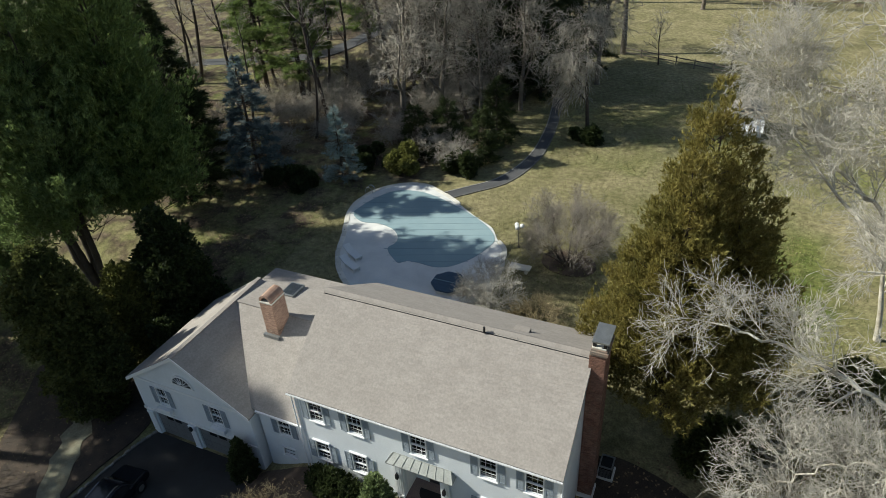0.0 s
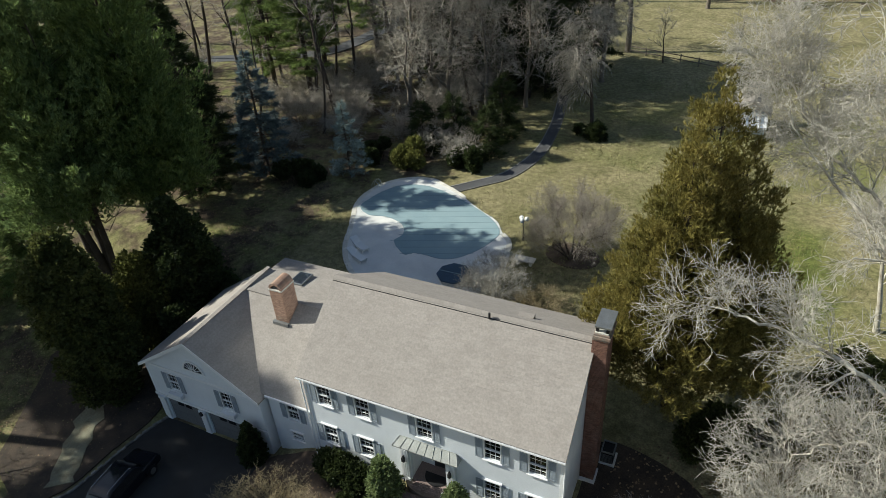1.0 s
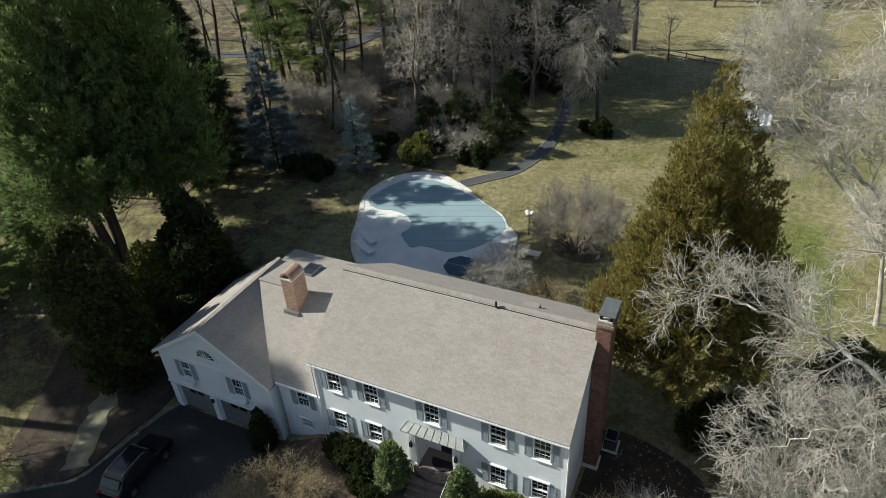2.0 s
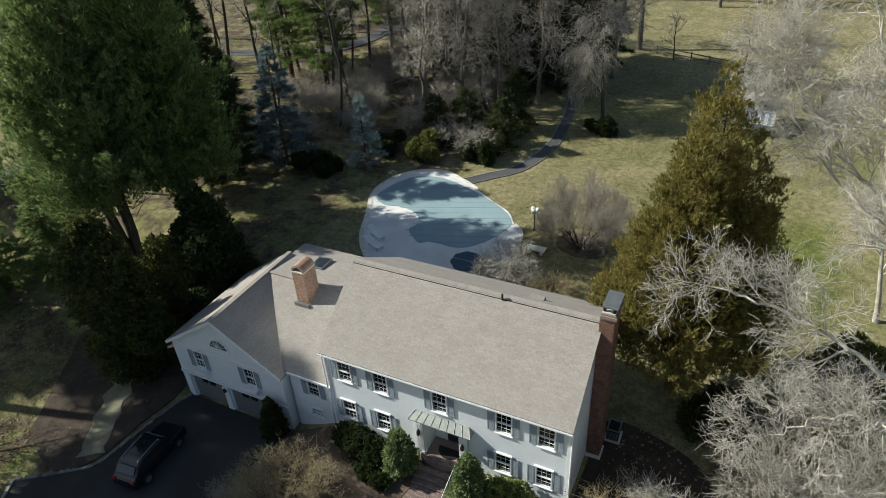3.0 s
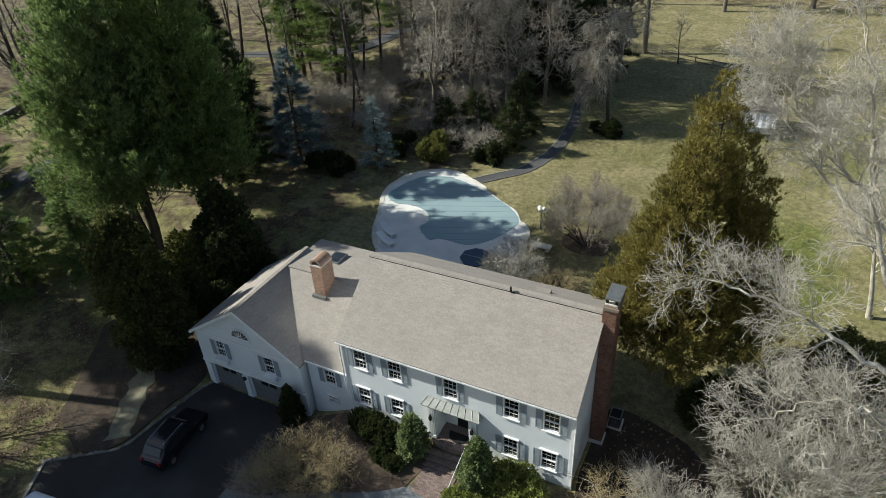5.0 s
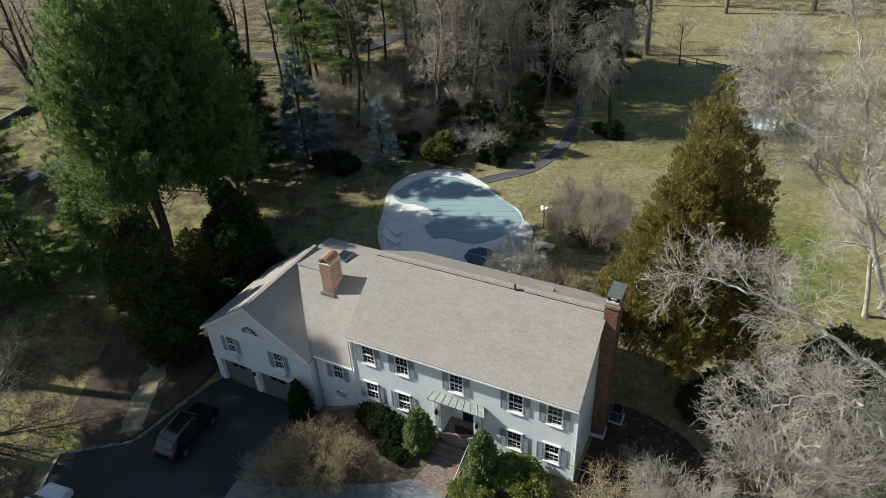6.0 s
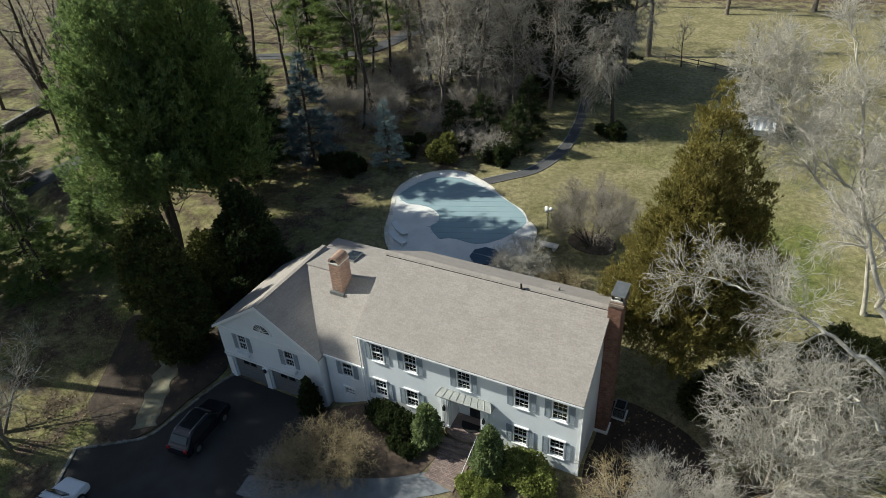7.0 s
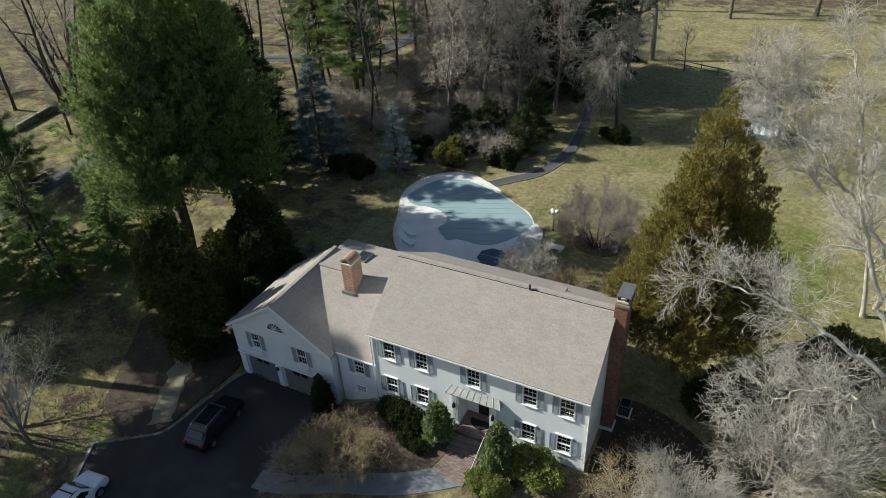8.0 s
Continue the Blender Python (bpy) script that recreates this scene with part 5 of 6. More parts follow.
# pale shrub behind the roof
bare_tree("bare_shrub", at(5.2, 15.6), 12, 2.6, [(2.2, 1.5, 0.6, 0.2, 0.05, 3), (2.2, 1.0, 0.8, 0.22, 0, 3), (2.0, 0.6, 0.9, 0.25, 0, 2)], 0.06, (M_PALETWIG, M_PALETWIG), "dense pale leafless shrub behind the house", "shrub", stems=9, splay=0.7, trunk_steps=4, trunk_part=0.2, twig_r=0.012)
bare_tree("bare_shrub", at(8.6, 15.0), 13, 1.6, [(2.2, 1.3, 0.8, 0.2, -0.02, 3), (2.0, 0.8, 0.8, 0.2, 0, 2), (1.8, 0.5, 0.9, 0.25, 0, 2)], 0.04, (M_DARKBARK, M_TANTWIG), "low leafless tan shrub on the lawn", "shrub", stems=8, splay=1.1, trunk_steps=4, trunk_part=0.2)
# cedar and yews at the gable end
plume_tree("cedar_tree", at(17.9, 10.9), 21, 19.6, 5.0, (M_DARKBARK, L_CEDAR), "tall conical olive-brown cedar beside the house", 2600, plume=1.2, width=0.2, size=0.085, skirt=0.2, power=0.85, sprays=18, per=6, stems=3, shoulder=0.7)
leafy("yew_shrub", at(21.2, 8.6), 22, [(0, 0, 1.2, 1.6, 1.5, 1.5), (1.4, 0.6, 1.0, 1.2, 1.1, 1.2), (-1.2, -0.6, 0.9, 1.1, 1.2, 1.1)], (M_DARKBARK, L_YEW), "dark green yew shrub below the cedar", 5200, 0.11)
leafy("yew_shrub", at(25.4, 9.6), 23, [(0, 0, 1.7, 1.6, 1.5, 2.2), (1.2, 0.8, 1.1, 1.3, 1.2, 1.5)], (M_DARKBARK, L_OLIVE), "olive green evergreen shrub among bare trees", 5200, 0.12)
leafy("yew_shrub", at(27.6, 14.8), 24, [(0, 0, 1.3, 1.9, 1.7, 1.8), (1.5, 0.8, 1.0, 1.3, 1.2, 1.4)], (M_DARKBARK, L_OLIVE), "olive green evergreen shrub among bare trees", 4200, 0.13)
# front planting
leafy("holly_shrub", at(5.4, -1.15), 31, [(0, 0, 1.1, 0.85, 0.85, 1.2), (0.1, 0, 2.1, 0.65, 0.65, 0.9), (-0.1, 0.1, 2.7, 0.4, 0.4, 0.5)], (M_DARKBARK, L_HOLLY), "upright glossy holly beside the entrance", 4200, 0.085, group="hollies flanking the entrance")
leafy("holly_shrub", at(9.7, -1.6), 32, [(0, 0, 1.1, 0.9, 0.9, 1.2), (0.1, 0, 2.4, 0.7, 0.7, 1.1), (0, 0.1, 3.3, 0.42, 0.42, 0.6)], (M_DARKBARK, L_HOLLY), "upright glossy holly beside the entrance", 4600, 0.085, group="hollies flanking the entrance")
for k, (x, y, r, lab) in enumerate(((9.1, -2.95, 0.75, 1), (10.1, -3.15, 0.85, 1))):
    leafy("boxwood", at(x, y), 33 + k, [(0, 0, r * 0.75, r, r, r * 0.85)], (M_DARKBARK, L_BOX), "round clipped boxwood by the walkway", 2200, 0.06, group="boxwoods")
leafy("azalea", at(11.7, -1.25), 36, [(-0.5, 0, 0.8, 1.3, 1.0, 0.95), (0.8, -0.1, 0.75, 1.2, 1.0, 0.9), (0, 0.5, 0.9, 1.1, 0.8, 0.9)], (M_DARKBARK, L_BOX), "broad light green evergreen shrub below the windows", 5200, 0.075)
leafy("yew_hedge", at(2.6, -0.75), 37, [(0, 0, 0.7, 1.2, 0.8, 0.85), (1.2, -0.2, 0.6, 0.9, 0.8, 0.75), (-1.0, 0.1, 0.6, 0.9, 0.7, 0.75)], (M_DARKBARK, L_DARK), "dark rounded evergreen shrubs along the front wall", 4600, 0.08)
leafy("dwarf_spruce", at(-4.5, -0.4), 38, [(0, 0, 0.9, 0.75, 0.75, 1.1), (0, 0, 2.0, 0.5, 0.5, 0.9), (0, 0, 2.8, 0.25, 0.25, 0.5)], (M_DARKBARK, L_DARK), "narrow dark evergreen beside the garage", 3600, 0.08)
for k, (x, y) in enumerate(((4.6, -2.1), (3.6, -1.9))):
    leafy("low_evergreen", at(x, y), 39 + k, [(0, 0, 0.25, 0.6, 0.55, 0.35)], (M_DARKBARK, L_DARK), "low dark ground-cover evergreen by the path", 1500, 0.07, group="low evergreens")
DENSE = [(2.2, 1.7, 0.8, 0.18, 0.03, 4), (1.8, 1.1, 0.85, 0.22, 0.0, 3), (1.6, 0.65, 0.9, 0.22, 0.0, 2), (1.2, 0.4, 0.9, 0.22, 0.0, 1)]
bare_tree("dogwood", at(0.3, -5.0), 45, 3.0, DENSE, 0.07, (M_DARKBARK, M_TANTWIG), "leafless tan-twigged spreading shrub on the front bed", "shrub", stems=7, splay=0.85, trunk_steps=5, trunk_part=0.2, twig_r=0.009)
bare_tree("dogwood", at(-2.2, -6.2), 46, 2.2, DENSE[:3], 0.05, (M_DARKBARK, M_ROSETWIG), "leafless reddish twiggy shrub on the front bed", "shrub", stems=6, splay=0.9, trunk_steps=4, trunk_part=0.2, twig_r=0.009)
setting("front_bed", draped(smooth_loop([(-3.4, 0.3), (5.6, 0.2), (5.8, -3.2), (4.0, -4.8), (0, -6.2), (-3.4, -6.6), (-3.8, -3)], 4), 0.03, 1.0), M_MULCH, "brown mulch bed along the house front", "planting bed")
# pale bare shrubs and trees on the gable side
BRUSH = [(2.2, 2.8, 0.6, 0.08, 0.06, 4), (2.0, 1.8, 0.6, 0.09, 0.05, 3), (1.7, 1.1, 0.65, 0.1, 0.03, 2), (1.1, 0.7, 0.65, 0.1, 0.02, 1)]
bare_tree("bare_shrub", at(17.2, -0.6), 51, 2.4, [(1.8, 1.7, 0.8, 0.18, 0.03, 4), (1.5, 1.0, 0.85, 0.22, 0.0, 3), (1.3, 0.6, 0.9, 0.22, 0.0, 2)], 0.05, (M_PALETWIG, M_TANTWIG), "sparse leafless shrub at the house corner", "shrub", stems=6, splay=1.0, trunk_steps=4, trunk_part=0.2)
bare_tree("bare_shrub", at(20.2, -0.2), 52, 3.0, [(k, n * 0.62, a, b, c, d) for k, n, a, b, c, d in BRUSH], 0.07, (M_PALETWIG, M_PALETWIG), "pale leafless thicket beside the house", "shrub", stems=7, splay=0.8, trunk_steps=4, trunk_part=0.2, twig_r=0.01)
bare_tree("bare_tree", at(24.2, 3.4), 53, 5.6, BRUSH, 0.12, (M_BARK, M_PALETWIG), "small pale bare tree with dense twigs", stems=4, splay=0.6, trunk_steps=6, trunk_part=0.25, twig_r=0.011)
bare_tree("bare_tree", at(28.0, 6.5), 54, 6.6, BRUSH, 0.13, (M_BARK, M_PALETWIG), "small pale bare tree with dense twigs", stems=4, splay=0.5, trunk_steps=6, trunk_part=0.25, twig_r=0.011)
bare_tree("bare_tree", at(29.5, 22.0), 55, 11, TALL[:3], 0.2, (M_SYCAMORE, M_PALETWIG), "pale bare tree over the side lawn", trunk_steps=8, trunk_part=0.25, twig_r=0.012)
bare_tree("bare_tree", at(33.0, 36.0), 56, 14, TALL, 0.25, (M_SYCAMORE, M_PALETWIG), "pale bare tree over the side lawn", trunk_steps=9, trunk_part=0.25, twig_r=0.013)

# great sycamore whose pale limbs reach across the side lawn
def sycamore():
    m = pose(31.0, 9.0, gz(31.0, 9.0))
    root = thing("sycamore_tree", m, "great white-barked bare sycamore with long reaching limbs", "tree")
    rng = np.random.default_rng(61)
    limbs = [[(0, 0, -0.4), (-0.6, 0, 3.0), (-1.6, 0, 6.4), (-3.2, 0, 9.4), (-4.5, 0, 12.0), (-5.5, 0.2, 14.5), (-6.5, 0.4, 17.5), (-7.2, 0.6, 20.3), (-8.1, 0.8, 23)],
             [(-1.2, -0.2, 5.4), (-2.4, -3.4, 8.0), (-3.6, -5.3, 9.8), (-5.5, -5.3, 10.9), (-7.4, -5.3, 12.0), (-8.8, -5.3, 12.55), (-10.6, -5.3, 13.0), (-12.2, -5.4, 13.2)],
             [(-1.4, 0.2, 6.0), (-2.2, 3.2, 8.4), (-3.4, 5.4, 10.7), (-5.4, 5.5, 13.3), (-7.2, 5.5, 14.8), (-8.8, 5.5, 16.3), (-10.3, 5.5, 18.6), (-11.4, 5.5, 20.3)],
             [(-1.0, -0.3, 4.6), (-2.2, -4.6, 6.4), (-3.1, -7.0, 7.9), (-4.6, -7.0, 9.4), (-5.8, -7.0, 9.7), (-7.3, -7.0, 8.8), (-8.5, -7.1, 7.4)],
             [(-3.2, 0, 9.4), (-2.6, 2.4, 12.4), (-3.2, 4.6, 15.6), (-3.8, 7.0, 18.8), (-4.2, 9.0, 21.5)],
             [(-4.5, 0, 12.0), (-6.0, 1.4, 14.0), (-8.0, 2.6, 15.4), (-10.0, 3.4, 17.4), (-11.4, 4.0, 19.4)],
             [(-2.4, 0, 8.0), (-2.0, -2.6, 10.6), (-2.6, -4.6, 13.6), (-3.6, -6.0, 16.4)]]
    trunk, nodes = [], []
    for i, pts in enumerate(limbs):
        pts = [np.array(p, float) for p in pts]
        fine, r0 = [], (0.24 if i == 0 else 0.16 if i < 3 else 0.11)
        for a, b in zip(pts, pts[1:]):
            for k in range(4):
                fine.append(a + (b - a) * k / 4 + (rng.normal(0, 0.1, 3) if k else 0))
        fine.append(pts[-1])
        n = len(fine) - 1
        for k in range(n):
            ra, rb = r0 * (1 - 0.85 * k / n), r0 * (1 - 0.85 * (k + 1) / n)
            trunk.append((fine[k], fine[k + 1], ra, rb))
            if k > n * (0.5 if i == 0 else 0.4) and (k % 2 or i in (0, 2, 4)):
                d = fine[k + 1] - fine[k]
                nodes.append((fine[k + 1], d / np.linalg.norm(d), rb, k / n))
    thick, thin = bare_crown(rng, nodes, [(1.4, 2.5, 0.75, 0.14, 0.05, 5), (1.5, 1.6, 0.8, 0.18, 0.03, 4), (1.5, 1.0, 0.85, 0.22, 0.0, 3), (1.2, 0.6, 0.85, 0.22, 0.0, 2)], 0.012)
    part("trunk", tube_mesh(trunk, M_SYCAMORE, "trunk", 8), None, root, m=m)
    tagged(part("branchwork", tube_mesh(thick, M_SYCAMORE, "branchwork", 5), None, root, m=m), kind="stuff")
    tagged(part("crown", tube_mesh(thin, M_PALETWIG, "crown", 3), None, root, m=m), kind="stuff")


sycamore()

# evergreens beyond the garage
plume_tree("white_pine", at(-26.2, 9.0), 71, 27.0, 4.7, (M_DARKBARK, L_FIR), "huge green fir with feathery boughs beyond the garage", 820, plume=3.0, width=0.36, size=0.13, skirt=0.27, power=0.6, sprays=36, per=6, lean=0.6, stems=5, shoulder=0.7, bay=0.45)
plume_tree("white_pine", at(-23.2, 13.6), 171, 25.0, 4.2, (M_DARKBARK, L_PINE), "dark green fir crowding behind the feathery one", 640, plume=3.0, width=0.42, size=0.14, skirt=0.22, power=0.6, sprays=34, per=6, lean=0.65, stems=3, shoulder=0.7, bay=0.45)
leafy("holly_shrub", at(-14.4, 4.6), 174, column(174, 8, 1.0, 5.6, 1.0), (M_DARKBARK, L_DARK), "dark evergreen shrub against the garage wall", 5000, 0.12)
conifer("white_pine", at(-54, 9.0), 72, 15.0, 5.5, (M_DARKBARK, L_FIR), "dark green fir by the lane", whorl=0.6, droop=0.12, skirt=0.05, size=0.26, power=0.75, density=1.0, rise=0.3)
leafy("arborvitae", at(-18.0, 0.5), 73, column(73, 26, 2.0, 13.4, 1.35), (M_DARKBARK, L_YEW), "tall dense dark evergreen at the garage corner", 24000, 0.13, "tree")
leafy("arborvitae", at(-18.2, 5.6), 173, column(173, 14, 1.6, 8.4, 1.2), (M_DARKBARK, L_OLIVE), "yellow-green evergreen behind the dark one", 11000, 0.13, "tree")
leafy("holly_tree", at(-16.0, 8.0), 74, column(74, 18, 1.7, 10.2, 1.3), (M_DARKBARK, L_DARK), "dark glossy holly tree behind the garage", 15000, 0.14, "tree")
conifer("blue_spruce", at(-15.2, 29.2), 75, 7.6, 2.4, (M_DARKBARK, L_BLUE), "silvery blue spruce by the pool", whorl=0.3, droop=0.1, skirt=0.05, size=0.12, power=0.95, density=1.6, rise=0.1, per=7)
conifer("blue_spruce", at(-23.0, 26.4), 76, 12.6, 4.0, (M_DARKBARK, L_DEEPBLUE), "tall dark blue spruce in the shade", whorl=0.45, droop=0.12, skirt=0.08, size=0.17, power=0.85, density=1.1, rise=0.1)
leafy("rhododendron", at(-9.6, 32.6), 77, lobes(77, 7, 1.7, 1.2, 2.3), (M_DARKBARK, L_OLIVE), "olive evergreen shrub behind the pool", 4200, 0.13)
leafy("rhododendron", at(-5.2, 33.4), 78, lobes(78, 6, 1.7, 1.2, 2.3), (M_DARKBARK, L_DARK), "dark evergreen shrub beside the path", 3600, 0.13)
leafy("rhododendron", at(-13.6, 32.4), 79, lobes(79, 5, 1.7, 1.2, 2.3), (M_DARKBARK, L_DARK), "dark evergreen shrub behind the pool", 3000, 0.13)
leafy("rhododendron", at(-18.6, 26.4), 80, lobes(80, 5, 1.7, 1.2, 2.3), (M_DARKBARK, L_DARK), "dark evergreen shrub below the spruces", 3000, 0.14)

# woodland beyond the pool
WOOD = (M_BARK, M_TWIG)
WOODS = [(-11.2, 44.0, 22, 0.34), (-4.4, 51.0, 20, 0.32), (-16.5, 50.5, 21, 0.32), (-7.5, 66.0, 20, 0.3), (-20.5, 62.0, 20, 0.3), (2.0, 62.0, 18, 0.3), (-14.5, 41.0, 18, 0.3), (-7.6, 46.5, 18, 0.3), (-22.5, 53.0, 18, 0.3), (-12.5, 56.5, 18, 0.3), (-26, 64, 18, 0.3), (-18, 72, 18, 0.3), (-34, 76, 18, 0.3), (-44, 72, 18, 0.3), (-54, 80, 18, 0.3)]
first = bare_tree("woodland_tree", at(*WOODS[0][:2]), 81, 20, [(2.0, 5.6, 0.85, 0.17, 0.03, 5), (1.6, 2.9, 0.85, 0.22, -0.03, 4), (1.2, 1.8, 0.85, 0.24, -0.06, 3), (0.9, 1.1, 0.85, 0.22, -0.06, 1)], 0.34, WOOD, "tall grey bare tree with a dense twiggy crown", group="bare woodland trees", trunk_part=0.14, twig_r=0.032, trunk_steps=9)
for k, (x, y, h, r) in enumerate(WOODS[1:]):
    copy_thing(first, at(x, y, 67 * (k + 1), 0.8 + 0.12 * (k % 3)))
bare_tree("woodland_tree", at(-67.5, 28.0), 89, 19, [(1.4, 3.6, 0.7, 0.16, 0.05, 4), (1.8, 2.0, 0.8, 0.2, 0.0, 3), (1.6, 1.1, 0.85, 0.22, 0.0, 2)], 0.42, (M_DARKBARK, M_TWIG), "dark bare tree with several leaning trunks by the stone wall", group="bare woodland trees", stems=5, splay=0.42, trunk_part=0.3, twig_r=0.018, trunk_steps=8)
slim = bare_tree("woodland_tree", at(-29.5, 44.2), 82, 19, [(1.2, 3.2, 0.8, 0.16, 0.05, 4), (1.6, 2.0, 0.8, 0.2, 0.0, 3), (1.6, 1.1, 0.85, 0.22, 0.0, 2)], 0.24, (M_DARKBARK, M_TWIG), "slim dark bare woodland tree", group="bare woodland trees", trunk_part=0.35, twig_r=0.016, trunk_steps=8, lean=0.1)
for k, (x, y) in enumerate(((-31.4, 51.7), (-27.0, 49.5), (-36.5, 40.0), (-24.5, 41.5), (-72.5, 33.5), (-58, 46), (-76, 25), (-50, 48), (-62, 40), (-78, 38), (-56, 66), (-70, 62), (-84, 52), (-48, 88), (-66, 84), (-30, 92), (-16, 86), (-88, 30), (-92, 44), (-80, 60), (-60, 22), (-54, 32), (-46, 42), (-40, 48), (-58, 56), (-74, 48), (-62, 72))):
    copy_thing(slim, at(x, y, 51 * k + 20, 0.8 + 0.13 * (k % 4)))
for k, (x, y, h) in enumerate(((-45.2, 55.3, 24), (-37.5, 58.5, 26), (-33.0, 66.0, 25), (-38.0, 47.5, 24), (-30.5, 45.0, 26))):
    conifer("pine_tree", at(x, y), 83 + k, h, 5.0, (M_DARKBARK, L_PINE), "tall open green pine in the woods", whorl=1.0, droop=0.1, skirt=0.16, size=0.2, power=0.5, density=1.7, rise=0.15, group="woodland pines", gap=0.25)
willow = bare_tree("willow_tree", at(4.6, 46.5), 86, 10.5, [(2.0, 4.2, 0.9, 0.14, 0.03, 4), (2.0, 2.0, 0.8, 0.16, -0.1, 4), (2.0, 1.8, 0.7, 0.12, -0.3, 4), (1.0, 1.0, 0.6, 0.1, -0.4, 2)], 0.25, (M_DARKBARK, M_TWIG), "bare drooping willow at the lawn's edge", trunk_part=0.35, twig_r=0.014)
young = bare_tree("young_tree", at(8.0, 71.6), 87, 6.0, [(1.6, 1.9, 0.7, 0.12, 0.06, 4), (1.7, 1.0, 0.8, 0.18, 0.02, 3), (1.5, 0.6, 0.8, 0.2, 0.0, 2)], 0.1, (M_DARKBARK, M_TWIG), "young bare tree along the field fence", group="young field trees", trunk_part=0.3, twig_r=0.016)
copy_thing(young, at(17.0, 68.6, 130, 1.15))
field = bare_tree("field_tree", at(2.7, 75.0), 88, 20, TALL[:3], 0.42, WOOD, "large bare tree standing in the dry field", group="field trees", trunk_part=0.3, twig_r=0.02)
for k, (x, y) in enumerate(((10.5, 102), (-4, 104), (24, 108), (36, 92), (40, 74), (44, 58), (30, 120), (8, 126))):
    copy_thing(field, at(x, y, 77 * (k + 1), 0.9 + 0.1 * (k % 3)))
# dark hemlocks behind the willow, whose shade falls across the lawn
# the last three, mostly hidden behind the firs, are added to shade pool and woods
for k, (x, y, h) in enumerate(((-8.5, 56.5, 21), (-4.0, 60.5, 19), (-15.5, 57.5, 19), (-1.0, 68.0, 15), (-3.5, 56.0, 15), (-12.0, 62.0, 20), (-20.0, 60.0, 20), (-7.6, 37.6, 6.0), (-3.6, 37.0, 5.5), (-4.0, 42.0, 7.0), (-10.6, 36.4, 5.5), (-27.0, 21.6, 18.5), (-37.5, 28.0, 21.0), (-48.0, 30.0, 22.0))):
    conifer("hemlock", at(x, y), 101 + k, h, min(5.2, 1.2 + h * 0.22), (M_DARKBARK, L_DARK), "dark hemlock among the bare woodland trees", whorl=0.6, droop=0.15, skirt=0.06, size=0.22, power=0.7, density=1.2, rise=0.1, group="hemlocks")
leafy("yew_shrub", at(4.9, 45.2), 25, lobes(25, 6, 1.2, 1.0, 1.6), (M_DARKBARK, L_DARK), "dark evergreen shrub at the willow's foot", 3000, 0.13)
# thicket under the wood
thick0 = bare_tree("thicket", at(-13.5, 38.0), 95, 3.2, [(2.0, 1.8, 0.8, 0.2, 0.03, 3), (1.6, 1.1, 0.85, 0.22, 0.0, 3), (1.5, 0.8, 0.9, 0.22, 0.0, 1)], 0.05, (M_BARK, M_TWIG), "brown leafless thicket under the trees", "shrub", "thicket shrubs", stems=6, splay=0.7, trunk_steps=4, trunk_part=0.2, twig_r=0.02)
rngt = np.random.default_rng(97)
for k in range(50):
    x, y = (rngt.uniform(-34, -3), rngt.uniform(34, 68)) if k < 32 else (rngt.uniform(-85, -34), rngt.uniform(22, 75))
    if abs(x + 1 - (y - 36) * 0.1) > 3 and x < -3.5:
        copy_thing(thick0, at(x, y, rngt.uniform(0, 360), rngt.uniform(0.5, 1.1)))
# bare trees at the drive
for k, (x, y) in enumerate([(-23.5, 37.0), (-16.0, 49.5), (-9.5, 47.0), (-20.5, 55.5), (-34.0, 39.0), (-5.0, 54.0), (-38.5, 50.0), (-12.5, 58.0)]):
    copy_thing(slim, at(x, y, 83 * k + 11, 0.7 + 0.11 * (k % 4)))
for k, (x, y) in enumerate([(-25.0, 33.0), (-21.5, 41.0), (-28.0, 38.5), (-32.0, 46.0), (-18.0, 46.0), (-36.0, 35.0), (-10.0, 51.5), (-25.0, 50.0)]):
    copy_thing(thick0, at(x, y, 97 * k, 0.7 + 0.13 * (k % 4)))
bare_tree("bare_tree", at(-23.0, -11.5), 91, 9.0, MID, 0.14, (M_BARK, M_PALETWIG), "pale bare tree beside the drive", trunk_part=0.25, twig_r=0.011)
bare_tree("bare_tree", at(-24.6, -11.2), 92, 7.5, [(1.7, 2.8, 0.7, 0.15, 0.03, 4), (1.5, 1.7, 0.75, 0.17, 0.02, 3), (1.3, 1.0, 0.8, 0.18, 0.0, 2)], 0.13, (M_BARK, M_PALETWIG), "pale bare many-stemmed tree beside the drive", stems=5, splay=0.75, trunk_steps=6, trunk_part=0.3, twig_r=0.012)
for k, (x, y) in enumerate(((-40, -8), (-44, -14), (-38, -18), (-52, -4), (-36, 2), (-33, -14), (-31, -20), (-47, -22))):
    copy_thing(slim, at(x, y, 40 * k, 0.75 + 0.1 * (k % 3)))

low_fir = conifer("hemlock", at(-38.5, 2.2), 110, 11.5, 5.0, (M_DARKBARK, L_FIR), "broad dark hemlock on the side lawn", whorl=0.5, droop=0.2, skirt=0.03, size=0.17, power=0.8, density=1.3, rise=0.05, per=10, needle=0.2, group="hemlocks on the side lawn")
copy_thing(low_fir, at(-44.5, -2.5, 140, 1.1))
copy_thing(low_fir, at(-33.5, 6.5, 250, 0.8))
# firs beyond the view and behind the big fir, added to cast shade
pine = conifer("white_pine", at(-40, -9.5), 98, 34, 6.6, (M_DARKBARK, L_FIR), "tall out-of-view fir added to shade the grounds", whorl=0.75, droop=0.1, skirt=0.5, size=0.45, power=0.6, density=0.85, rise=0.25, group="firs round the grounds", gap=0.22, per=6)
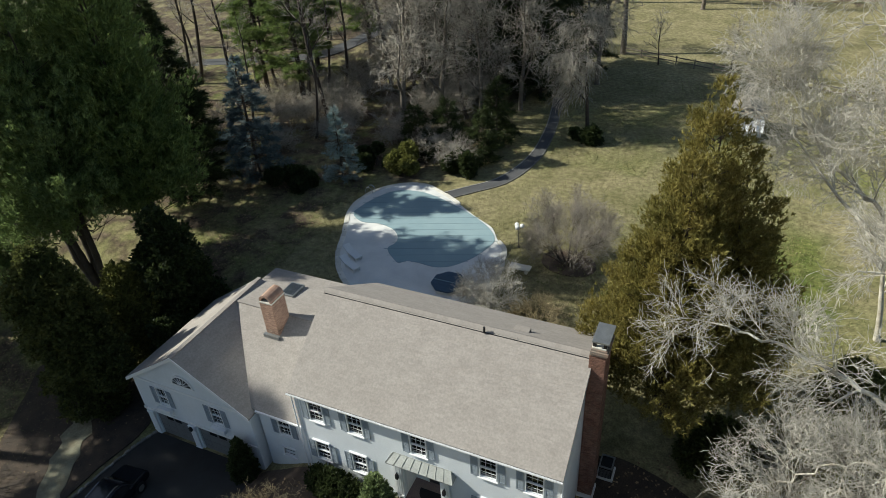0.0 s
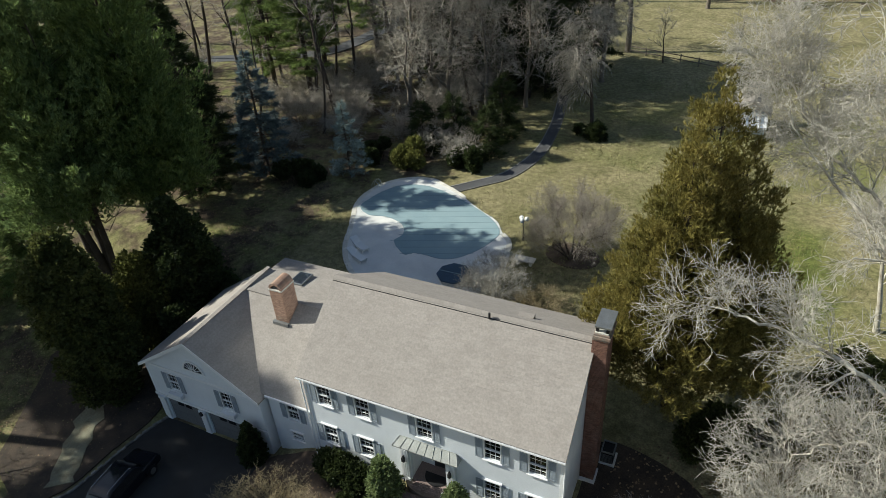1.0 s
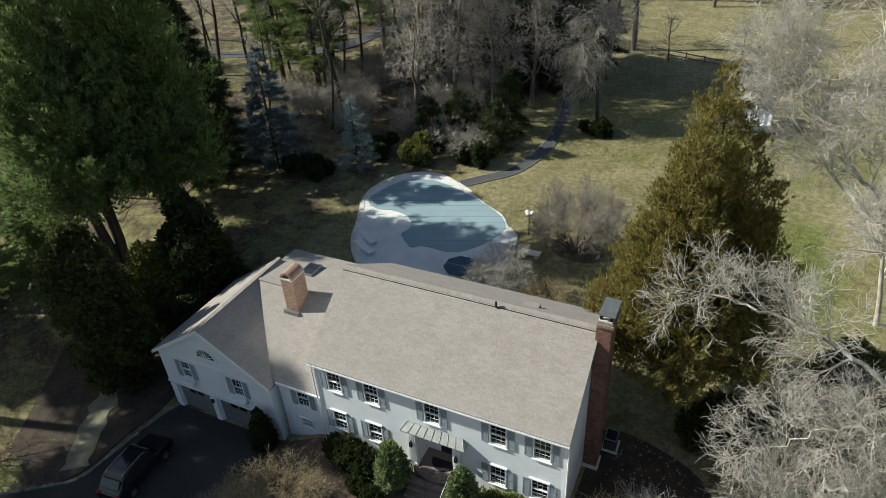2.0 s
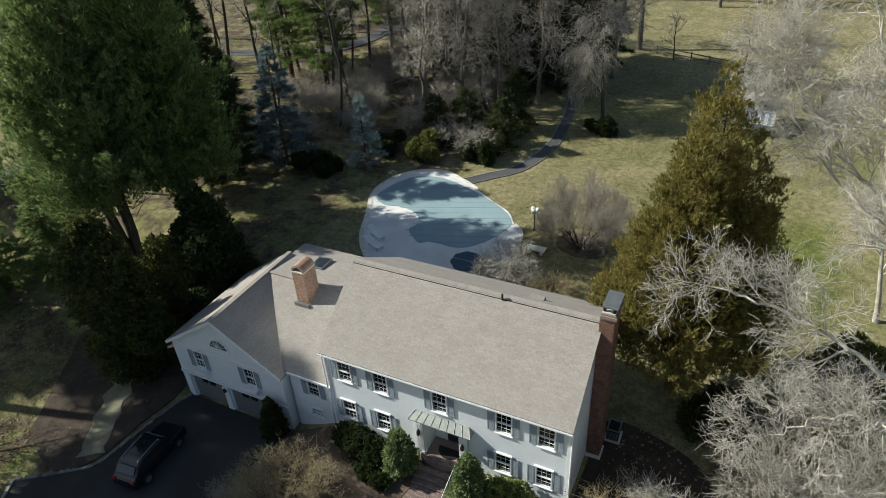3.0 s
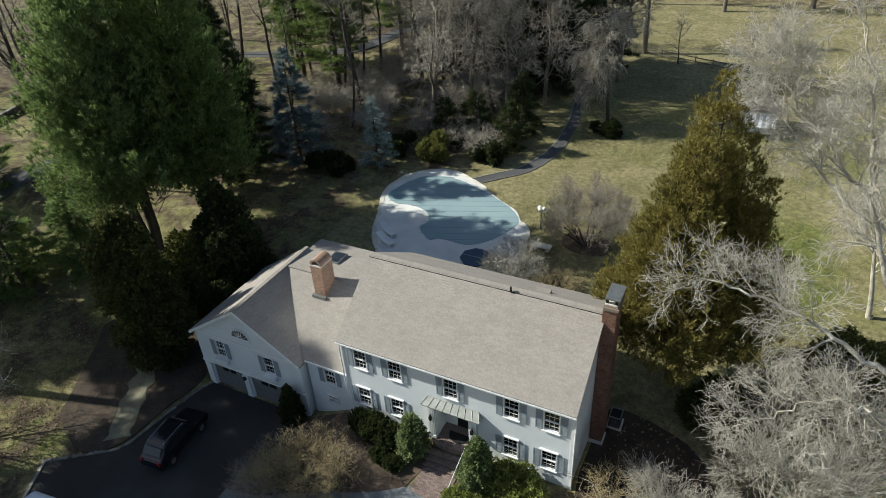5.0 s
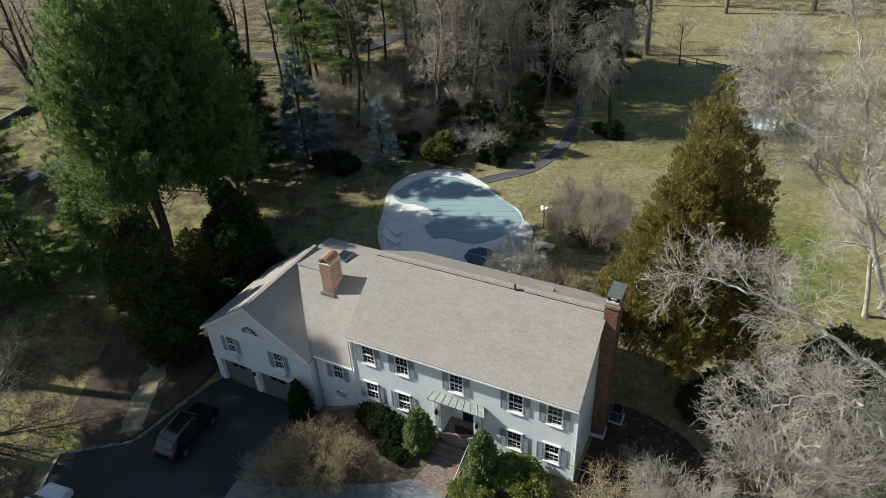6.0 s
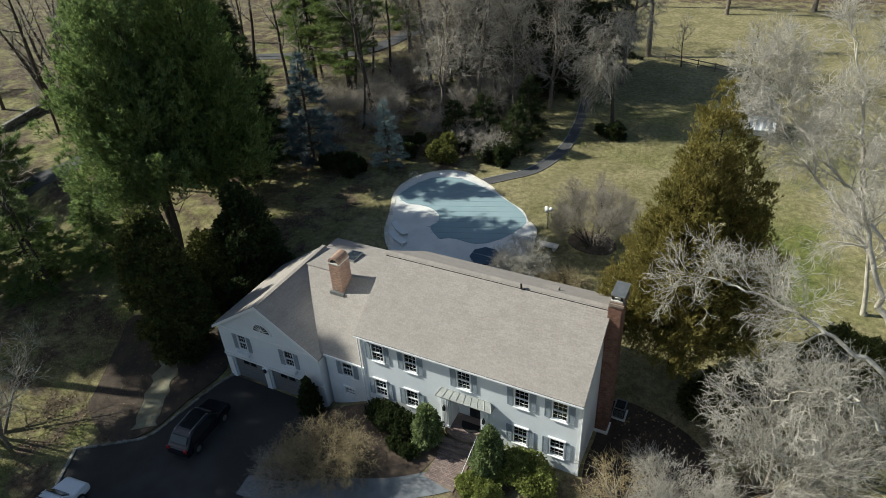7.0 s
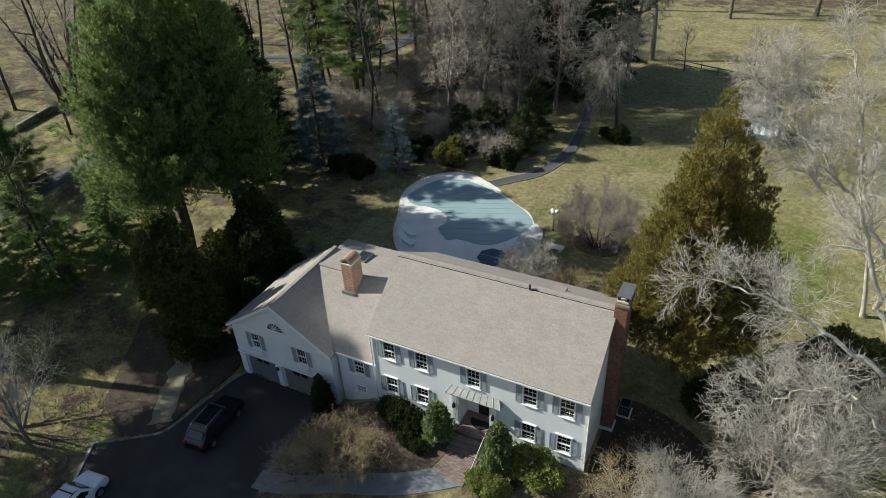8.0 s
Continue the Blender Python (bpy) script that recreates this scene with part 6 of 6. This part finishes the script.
for k, (x, y, s) in enumerate(((-37, -15.5, 0.95), (-34, -21, 0.9), (-41.5, -20.5, 1.0), (-55, -8.5, 0.85), (-45, 29.5, 0.9), (-36, 15.5, 0.45), (-43, 33, 0.55), (-47, 22, 0.48))):
    copy_thing(pine, at(x, y, 70 * k + 30, s))

def inside(poly, x, y):
    """Which points lie within an outline."""
    hit = np.zeros(len(x), bool)
    for (x0, y0), (x1, y1) in zip(poly, poly[1:] + poly[:1]):
        if y0 != y1:
            hit ^= ((y0 > y) != (y1 > y)) & (x < (x1 - x0) * (y - y0) / (y1 - y0) + x0)
    return hit


def scatter(name, seed, n, spots, size, mat, label, category, tall=0.0):
    """Many small blades or leaves over round areas (x, y, radius)."""
    q = np.random.default_rng(seed)
    area = np.array([s[2] ** 2 for s in spots], float)
    pick = q.choice(len(spots), n, p=area / area.sum())
    c = np.array(spots, float)[pick]
    a, rad = q.uniform(0, 6.283, n), np.sqrt(q.random(n)) * c[:, 2]
    x, y = c[:, 0] + np.cos(a) * rad, c[:, 1] + np.sin(a) * rad
    clear = ~(inside(DECK, x, y) | inside(DRIVE, x, y) | ((x > -13.2) & (x < 15.8) & (y > -0.2) & (y < 10.2)))
    for (px, py), gap in [(p, 1.3) for p in TRACK] + [(p, 1.0) for p in WALK]:
        clear &= np.hypot(x - px, y - py) > gap
    x, y = x[clear], y[clear]
    n = len(x)
    o = np.stack((x, y, ground_z(x, y) + 0.035), 1)
    b = q.uniform(0, 6.283, n)
    d = np.stack((np.cos(b), np.sin(b), q.uniform(0, 0.5, n) if not tall else np.zeros(n)), 1)
    s = np.stack((-np.sin(b), np.cos(b), q.uniform(-0.3, 0.3, n)), 1)
    h = (size * q.uniform(0.6, 1.5, n))[:, None]
    if tall:
        tip = o + d * h * 0.5 + np.array((0, 0, 1.0)) * h * tall
        v = np.stack((o - s * h * 0.3, o + s * h * 0.3, tip), 1)
        me = array_mesh(v.reshape(-1, 3), np.arange(n * 3).reshape(-1, 3), mat, name)
    else:
        v = np.stack((o, o + d * h * 0.5 + s * h * 0.4, o + d * h, o + d * h * 0.5 - s * h * 0.4), 1)
        me = array_mesh(v.reshape(-1, 3), np.arange(n * 4).reshape(-1, 4), mat, name)
    return tagged(part(name, me, None, None), label, category, kind="stuff")


scatter("fallen_leaves", 201, 26000, [(-24, -3, 10), (-18, 4, 6), (-30, 30, 14), (-22, 42, 14), (-10, 42, 8), (-48, 34, 16), (-20, 20, 8), (0, -3.5, 3.5), (22, 2, 7), (-2, 37, 4)], 0.13, M_FALLEN, "dry brown fallen leaves on the ground", "fallen leaves")
scatter("grass_tufts", 202, 60000, [(-27, -6, 10), (8, 20, 9), (12, 32, 14), (18, 22, 12), (-14, 20, 9), (14, 52, 14), (24, 14, 8), (-4, 48, 12)], 0.11, M_STRAW, "dry winter grass tufts on the lawn", "grass", 0.8)

# ---- brickwork last ----
brick_faces(ac, CX - 0.44, CX + 0.44, CY0, CY1, 4.0, CZ - 0.08, mat=M_PALEBRICK)
brick_faces(chim, 14.47, 15.2, 4.16, 5.4, -0.45, 9.35)
brick_slab(landing, 6.35, 8.3, -0.25, 0.33, -0.06)
for k in range(3):
    brick_slab(front_steps.children[k], 6.2, 8.5, -0.81 - 0.34 * k, -0.5 - 0.34 * k, -0.2 - 0.16 * k)
brick_slab(brick_path, 6.25, 8.3, -3.2, -1.5, lambda x, y: gz(x, y) + 0.055)
